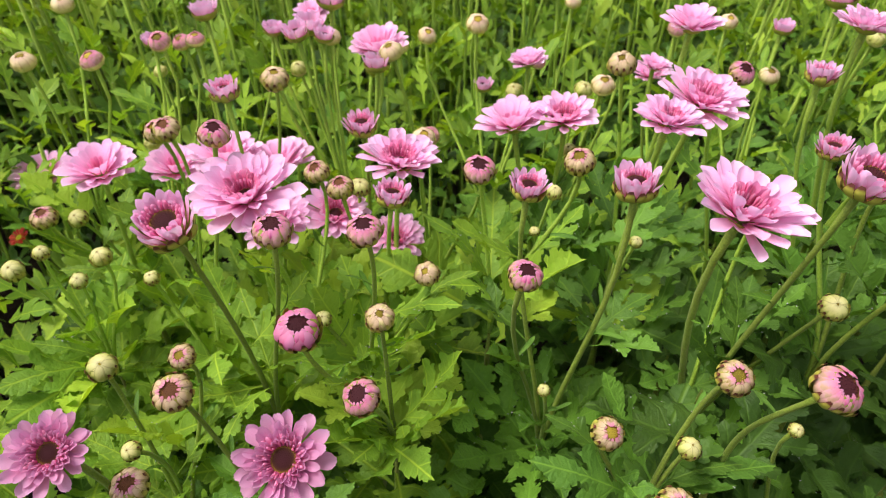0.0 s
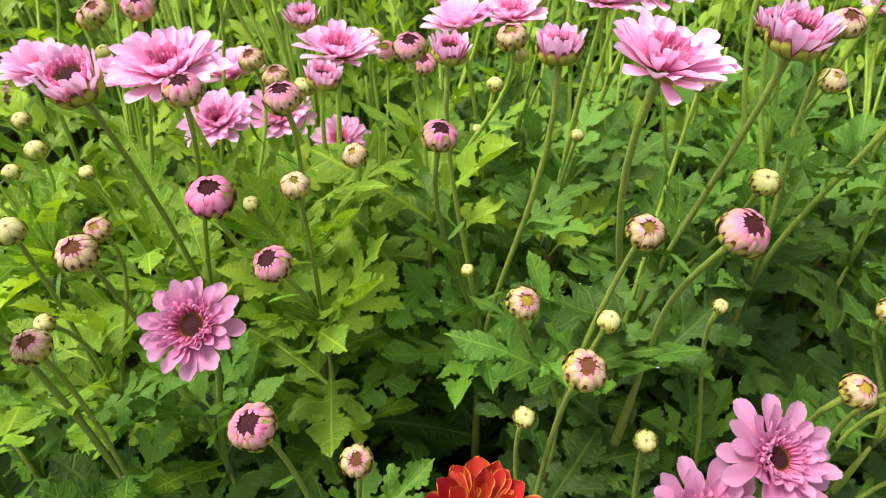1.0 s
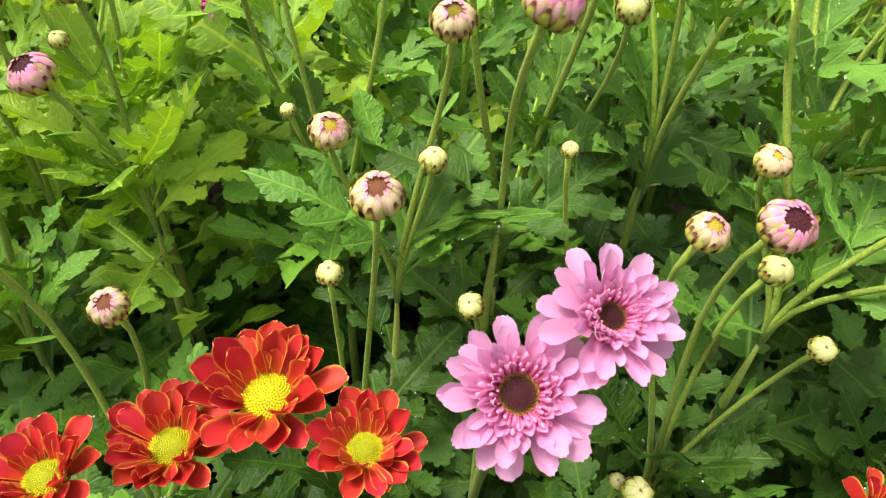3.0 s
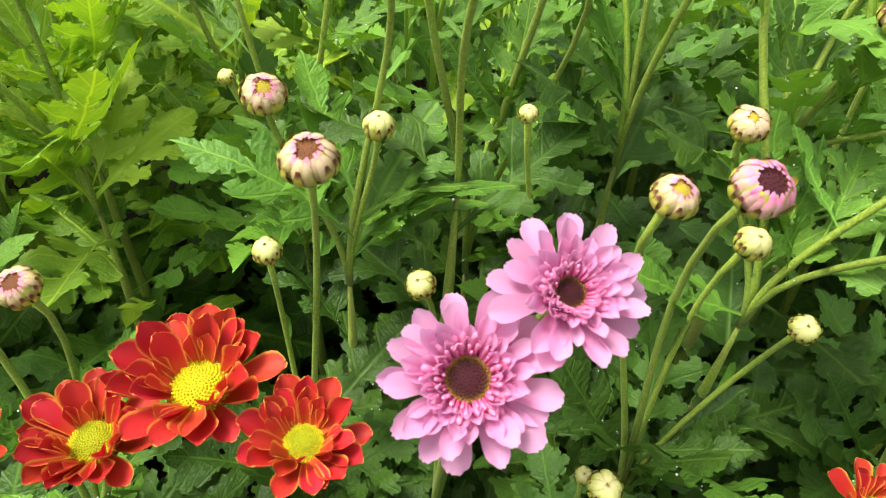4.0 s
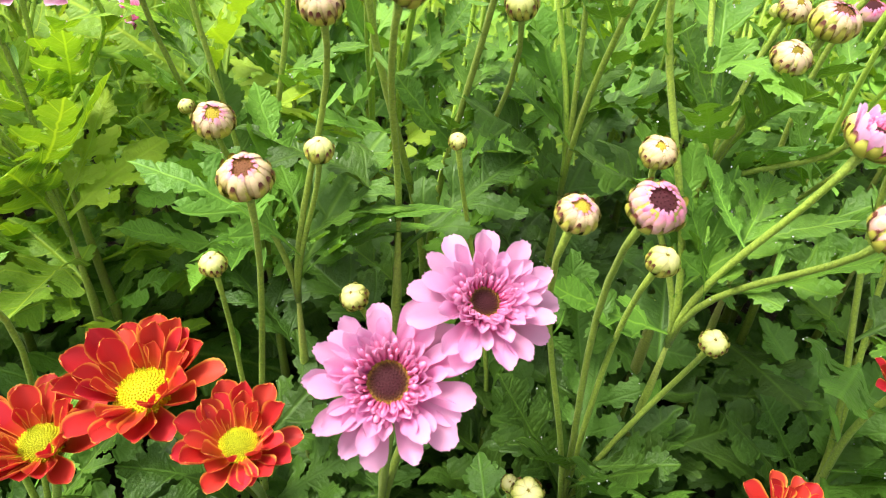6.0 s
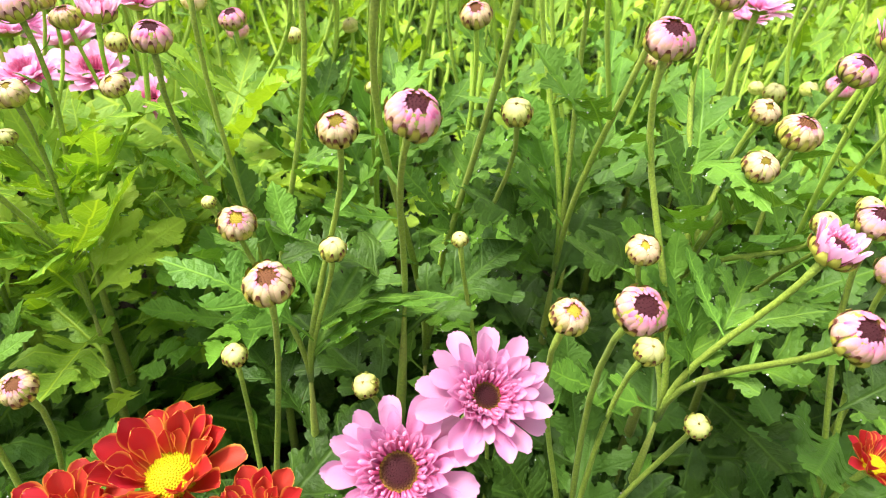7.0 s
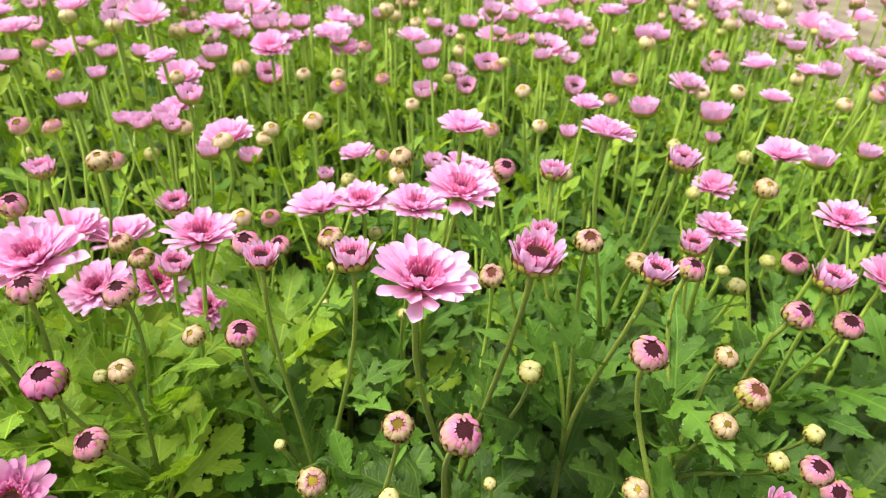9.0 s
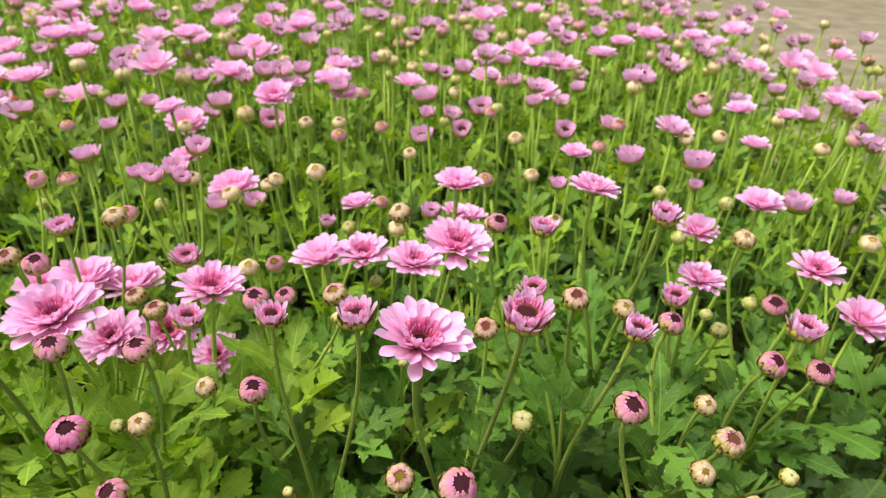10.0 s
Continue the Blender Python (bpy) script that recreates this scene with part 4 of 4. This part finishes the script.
ripe_bud(0.029, 0.379, 0.409, 0.0199, -0.10, -0.27)
green_bud(0.101, 0.426, 0.396, 0.0135, -0.22, -0.27)
cup(0.585, 0.536, 0.440, 0.0262, 0.06, -0.03)
bud(0.554, 0.438, 0.440, 0.0197, -0.11, -0.29)
cup(0.436, 0.562, 0.440, 0.0184, 0.12, -0.09)
green_bud(0.400, 0.564, 0.430, 0.0165, -0.01, -0.38)
green_bud(0.464, 0.539, 0.430, 0.0165, -0.00, -0.47)
cup(0.369, 0.589, 0.460, 0.0349, -0.10, -0.00)
bloom(0.310, 0.595, 0.460, 0.0350, 0.09, -0.11)
cup(0.440, 0.578, 0.460, 0.0382, -0.08, 0.04)
bloom(0.529, 0.636, 0.460, 0.0385, 0.09, 0.01)
bloom(0.572, 0.776, 0.460, 0.0448, -0.14, 0.02)
bloom(0.626, 0.751, 0.460, 0.0393, 0.14, 0.08)
cup(0.657, 0.759, 0.460, 0.0335, 0.06, -0.11)
bloom(0.733, 0.825, 0.460, 0.0473, 0.10, -0.08)
bloom(0.792, 0.850, 0.460, 0.0451, 0.04, 0.07)
cup(0.741, 0.797, 0.450, 0.0255, 0.06, -0.09)
cup(0.674, 0.883, 0.460, 0.0309, -0.06, 0.06)
cup(0.514, 0.758, 0.460, 0.0273, -0.11, 0.00)
cup(0.451, 0.685, 0.460, 0.0245, -0.03, -0.09)
bud(0.513, 0.691, 0.450, 0.0210, 0.06, -0.58)
bud(0.466, 0.680, 0.450, 0.0196, -0.20, -0.45)
bud(0.252, 0.667, 0.450, 0.0192, -0.21, -0.58)
bud(0.349, 0.645, 0.450, 0.0188, 0.04, -0.30)
bud(0.229, 0.764, 0.450, 0.0182, 0.19, -0.55)
bud(0.393, 0.727, 0.450, 0.0210, -0.03, -0.47)
bud(0.624, 0.656, 0.450, 0.0206, 0.05, -0.40)
bud(0.683, 0.690, 0.450, 0.0210, 0.22, -0.45)
cup(0.290, 0.788, 0.460, 0.0279, -0.13, 0.02)
cup(0.366, 0.866, 0.460, 0.0268, -0.10, 0.01)
bloom(0.453, 1.082, 0.460, 0.0584, 0.00, 0.06)
bloom(0.517, 1.194, 0.460, 0.0504, 0.02, 0.00)
cup(0.465, 0.931, 0.460, 0.0391, -0.07, -0.01)
cup(0.487, 0.920, 0.460, 0.0317, -0.07, 0.03)
bloom(0.594, 1.264, 0.460, 0.0660, 0.01, -0.09)
bloom(0.690, 1.273, 0.460, 0.0580, -0.08, -0.05)
cup(0.201, 0.963, 0.460, 0.0363, 0.07, -0.08)
cup(0.271, 1.017, 0.460, 0.0305, 0.06, 0.01)
bloom(0.324, 0.997, 0.460, 0.0469, -0.12, 0.01)
cup(0.359, 1.028, 0.460, 0.0400, -0.12, -0.10)
bud(0.398, 1.008, 0.450, 0.0210, 0.05, -0.50)
cup(0.248, 0.955, 0.450, 0.0254, 0.11, -0.02)
bud(0.261, 0.919, 0.450, 0.0210, -0.09, -0.28)
cup(0.063, 1.006, 0.460, 0.0356, -0.14, 0.03)
cup(0.144, 0.725, 0.460, 0.0245, -0.13, -0.09)
cup(0.146, 0.949, 0.460, 0.0287, 0.14, 0.02)
bud(0.118, 1.001, 0.450, 0.0210, -0.14, -0.55)
bud(0.053, 0.839, 0.450, 0.0210, 0.24, -0.33)
bud(0.040, 0.660, 0.450, 0.0202, 0.16, -0.54)
bud(0.034, 0.707, 0.450, 0.0185, 0.06, -0.46)
bud(0.088, 0.695, 0.450, 0.0182, -0.13, -0.47)
bud(-0.007, 0.704, 0.450, 0.0184, 0.06, -0.46)
bud(0.126, 0.608, 0.450, 0.0165, -0.06, -0.55)
bud(-0.148, 0.679, 0.450, 0.0185, 0.17, -0.34)
bud(-0.282, 0.668, 0.450, 0.0181, 0.15, -0.43)
bud(-0.345, 1.033, 0.450, 0.0210, 0.18, -0.39)
bud(-0.421, 1.240, 0.450, 0.0210, 0.05, -0.37)
cup(-0.101, 0.585, 0.460, 0.0316, 0.07, -0.04)
bloom(-0.123, 0.602, 0.440, 0.0390, -0.12, -0.11)
bloom(-0.176, 0.714, 0.460, 0.0395, -0.09, -0.11)
cup(-0.211, 0.739, 0.460, 0.0275, 0.12, -0.02)
cup(-0.187, 0.867, 0.460, 0.0313, 0.08, -0.12)
cup(-0.135, 0.780, 0.450, 0.0381, -0.01, 0.06)
bloom(-0.149, 0.887, 0.460, 0.0660, 0.04, -0.03)
cup(-0.103, 0.909, 0.460, 0.0386, -0.01, -0.10)
bloom(-0.057, 0.866, 0.450, 0.0448, -0.10, -0.09)
bloom(0.000, 0.903, 0.450, 0.0637, -0.04, -0.04)
bloom(0.005, 0.954, 0.460, 0.0501, 0.11, -0.09)
cup(-0.050, 0.926, 0.460, 0.0349, -0.07, -0.06)
cup(-0.248, 0.731, 0.460, 0.0287, -0.10, -0.06)
cup(-0.222, 0.646, 0.460, 0.0247, -0.08, -0.02)
cup(-0.207, 0.553, 0.460, 0.0261, -0.14, 0.06)
cup(-0.346, 0.696, 0.460, 0.0302, -0.04, 0.07)
cup(-0.295, 0.774, 0.460, 0.0240, 0.06, 0.01)
bud(-0.366, 0.796, 0.450, 0.0210, -0.01, -0.22)
bloom(-0.413, 0.826, 0.460, 0.0581, -0.11, 0.01)
bloom(-0.488, 0.921, 0.460, 0.0446, -0.06, 0.01)
bloom(-0.512, 1.100, 0.460, 0.0617, 0.07, -0.09)
bloom(-0.482, 1.124, 0.460, 0.0660, -0.09, -0.12)
bloom(-0.410, 0.980, 0.460, 0.0543, -0.08, -0.10)
bloom(-0.582, 1.187, 0.460, 0.0637, -0.03, 0.07)
bloom(-0.295, 1.144, 0.460, 0.0660, -0.04, -0.06)
bloom(-0.260, 1.259, 0.460, 0.0660, -0.01, -0.06)
cup(-0.172, 1.012, 0.460, 0.0400, 0.07, 0.02)
bloom(-0.115, 1.260, 0.460, 0.0660, -0.10, -0.07)
bloom(-0.074, 1.476, 0.460, 0.0597, 0.05, 0.07)
cup(-0.438, 1.092, 0.460, 0.0297, 0.04, -0.03)
bloom(-0.456, 1.338, 0.470, 0.0589, 0.14, -0.12)
bloom(-0.594, 1.311, 0.470, 0.0660, -0.13, 0.04)
bud(-0.235, 0.512, 0.450, 0.0199, -0.04, -0.58)
bud(-0.206, 0.516, 0.450, 0.0167, 0.02, -0.20)
cup(-0.138, 0.512, 0.460, 0.0187, 0.01, -0.05)
cup(-0.118, 0.505, 0.460, 0.0251, -0.12, -0.11)
cup(-0.099, 0.524, 0.450, 0.0214, 0.12, -0.02)
bud(-0.012, 0.549, 0.440, 0.0177, 0.22, -0.58)
bud(0.206, 0.540, 0.450, 0.0175, -0.13, -0.58)
bud(0.256, 0.555, 0.450, 0.0167, -0.05, -0.58)
red_bloom(-0.505, 0.922, 0.400, 0.0195, -0.12, -0.44)
red_bloom(-0.589, 1.040, 0.400, 0.0214, -0.10, -0.58)
red_bloom(-0.742, 1.303, 0.400, 0.0258, -0.23, -0.21)
red_bloom(-0.379, 0.437, 0.300, 0.0203, -0.16, -0.40)


# ---- the farther flowers of the bed, scattered ----
taken = [(o.matrix_basis.translation.x, o.matrix_basis.translation.y) for o in scene.objects if o.parent is None and o.type == "EMPTY"]
far = []
for _ in range(8000):
    x, y = rng.uniform(-1.85, 1.02), rng.uniform(-0.4, 2.95)
    if y < 0.75 and -0.45 < x < 0.66:
        continue
    if all(math.hypot(x - a, y - b) > 0.037 for a, b in taken):
        taken.append((x, y))
        far.append((x, y))
    if len(far) >= 1900:
        break
far.sort(key=lambda p: math.hypot(p[0] - 0.15, p[1]))


def far_kind():
    return rng.choices(("bloom", "cup", "bud", "green", "ripe"), (17, 33, 25, 15, 10))[0]


WIDE = {"bloom": 0.056, "cup": 0.037, "bud": 0.022, "green": 0.017, "ripe": 0.024}
for x, y in far[:130]:
    kind = far_kind()
    stalked(kind, x, y, 0.45 + rng.uniform(-0.05, 0.03), WIDE[kind] * rng.uniform(0.85, 1.15), rng.uniform(-0.2, 0.2), rng.uniform(-0.45, 0.1), False)


def merged(name, groups, label, category):
    """One mesh out of many placed pieces: (verts, faces, along, across, matrix, material)."""
    verts, faces, index, value, other = [], [], [], [], []
    mats = []
    k = 0
    for v, f, a, c, m, mat in groups:
        if mat not in mats:
            mats.append(mat)
        arr = np.array([tuple(p) for p in v]) @ np.array(m.to_3x3()).T + np.array(m.translation)
        verts.append(arr)
        faces += [tuple(i + k for i in q) for q in f]
        index += [mats.index(mat)] * len(f)
        value += list(a)
        other += list(c)
        k += len(arr)
    me = bpy.data.meshes.new(name)
    me.from_pydata(np.concatenate(verts).tolist(), [], faces)
    for key, values in (("along", value), ("across", other)):
        me.attributes.new(key, "FLOAT", "POINT").data.foreach_set("value", values)
    for mat in mats:
        me.materials.append(mat)
    me.polygons.foreach_set("material_index", index)
    me.polygons.foreach_set("use_smooth", [True] * len(faces))
    return tagged(new(name, me), label, category, kind="stuff")


def eye(radius, height, mat):
    """The plain disc of a far head."""
    v, f, a = dome_shape(radius, 0.08, 0, 0.05)
    return [(x, y, z + height) for x, y, z in v], f, a, [0.0] * len(v), mat


def flat_head(kind):
    """A far head as plain pieces."""
    if kind == "bloom":
        v, f, a, c = joined([(LOW, m) for m in ring(14, 0.84, 24, 0.22, -0.10, 10) + ring(12, 0.70, 46, 0.2, -0.02, 9, 12)])
        return [(v, f, a, c, PINK), eye(0.17, 0.06, MAROON)]
    if kind == "cup":
        v, f, a, c = joined([(LOWUP, m) for m in ring(14, 0.95, 52, 0.44, -0.32, 8)])
        w = joined([(shell_shape(170, 85, 0.4, 1.0, 0.8, 2, 3), m) for m in spin(8, 0, 0, 0.66)])
        return [(v, f, a, c, PINK), (*w, BRACT), eye(0.40, 0.10, MAROON)]
    mat = {"ripe": BLUSH, "bud": PALE, "green": LIME}[kind]
    v = joined([(shell_shape(112, 20, 0.30, 1.0, 0.86, 2, 3, 0.8), m) for m in spin(9)])
    w = joined([(shell_shape(176, 80, 0.38, 1.04, 0.86, 2, 2, 0.5), m) for m in spin(8)])
    return [(*v, mat), (*w, BRACT if kind == "ripe" else LIME)] + ([] if kind == "green" else [eye(0.46, 0.74, MAROON if kind == "ripe" else OLIVE)])


FLAT = {kind: flat_head(kind) for kind in WIDE}
groups = []
for x, y in far[130:]:
    kind = far_kind()
    z = 0.45 + rng.uniform(-0.05, 0.03)
    m = pose(x, y, z, rng.uniform(-4, 24), rng.uniform(-10, 10), 0) @ pose(0, 0, 0, 0, 0, rng.uniform(0, 360)) @ Matrix.Scale(WIDE[kind] / 2 * rng.uniform(0.9, 1.2), 4)
    groups += [(v, f, a, c, m, mat) for v, f, a, c, mat in FLAT[kind]]
    p = Vector((x, y, z - 0.005))
    v, f, a = tube(bezier(Vector((x + rng.uniform(-0.03, 0.03), y, 0.05)), Vector((x, y, 0.2)), Vector((x, y, 0.3)), p, 3), [0.003, 0.0026, 0.0024, 0.0024], 4)
    groups.append((v, f, [0.2] * len(a), a, Matrix.Identity(4), PALE_STEM))
merged("distant_chrysanthemums", groups, "distant pink chrysanthemum blooms and buds crowded on green stems", "flowers")

# ---- the leaves of the rest of the bed ----
groups = []
for _ in range(25000):
    x, y = rng.uniform(-1.9, 1.04), rng.uniform(-0.45, 3.0)
    if (-0.33 < x < 0.64 and 0.0 < y < 0.48 and rng.random() < 0.9):
        continue
    if any(math.hypot(x - a, y - b) < r + 0.01 for a, b, r in GAPS):
        continue
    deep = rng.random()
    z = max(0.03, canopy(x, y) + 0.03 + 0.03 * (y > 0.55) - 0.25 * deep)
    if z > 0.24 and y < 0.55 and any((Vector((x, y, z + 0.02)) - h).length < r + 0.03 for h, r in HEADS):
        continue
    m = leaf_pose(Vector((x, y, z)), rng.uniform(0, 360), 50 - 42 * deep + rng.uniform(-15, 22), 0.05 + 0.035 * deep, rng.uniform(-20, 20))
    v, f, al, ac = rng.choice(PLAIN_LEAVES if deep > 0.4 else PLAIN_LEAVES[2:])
    # Deeper leaves get darker green, so the understory's shade sits in the colour.
    groups.append((v, f, al, ac, m, toned(1 - deep, leaf_light(x, y), LEAF, MID, BRIGHT_LEAF)))
for _ in range(1300):
    x, y = rng.uniform(-1.8, 1.03), rng.uniform(0.55, 2.9)
    p, q = Vector((x, y, 0.0)), Vector((x + rng.uniform(-0.05, 0.05), y + rng.uniform(-0.05, 0.05), canopy(x, y) + rng.uniform(-0.06, 0.03)))
    v, f, a = tube([p, p.lerp(q, 0.5) + Vector((rng.uniform(-0.01, 0.01), 0, 0)), q], [0.0035, 0.003, 0.002], 4)
    groups.append((v, f, [0.3] * len(a), a, Matrix.Identity(4), PALE_STEM))
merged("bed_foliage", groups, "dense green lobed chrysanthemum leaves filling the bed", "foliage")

# ---- no leaf hangs over a head ----
bpy.context.view_layer.update()
OPEN_WAY = Vector((0.0, -0.62, 0.78))
covered = [(h + OPEN_WAY * d, r * r) for h, r in HEADS for d in (0.0, 0.018, 0.036, 0.054, 0.072, 0.090)]
for o in [o for o in scene.objects if o.name.startswith("leaf") and o.parent is not None]:
    m = o.matrix_world
    spine = [m @ Vector((u, v, 0)) for u, v in ((0, 0.35), (0, 0.65), (0, 1.0), (0.3, 0.65), (-0.3, 0.65))]
    if any((p - c).length_squared < r for p in spine for c, r in covered):
        bpy.data.objects.remove(o)

# ---- dew on the teeth of the nearer leaves ----
bpy.context.view_layer.update()


def dew_material():
    n = Nodes("dew")
    # Half clear over a white base, which paints in the drops' sparkle.
    n.bsdf.inputs["Transmission Weight"].default_value = 0.55
    n.bsdf.inputs["IOR"].default_value = 1.33
    return n.finish((0.95, 0.97, 0.95, 1.0), 0.03, 0.0, None, 0.5)


DEW = dew_material()
bead = bmesh.new()
bmesh.ops.create_icosphere(bead, subdivisions=1, radius=1)
BEAD = ([v.co.copy() for v in bead.verts], [tuple(v.index for v in f.verts) for f in bead.faces])
bead.free()
groups = []
for o in [o for o in scene.objects if o.name.startswith("leaf") and o.parent is not None]:
    m = o.matrix_world
    if m.translation.z < 0.19 or m.translation.y > 0.36 or rng.random() < 0.35 or len(o.data.vertices) < 60:
        continue
    vs = o.data.vertices
    for _ in range(5):
        p = m @ vs[rng.randrange(min(110, len(vs)))].co
        groups.append((BEAD[0], BEAD[1], [0.0] * len(BEAD[0]), [0.0] * len(BEAD[0]), Matrix.Translation(p) @ Matrix.Scale(rng.uniform(0.0002, 0.0006), 4), DEW))
merged("dew_drops", groups, "tiny half-clear white dew drops on the leaf edges", "dew")
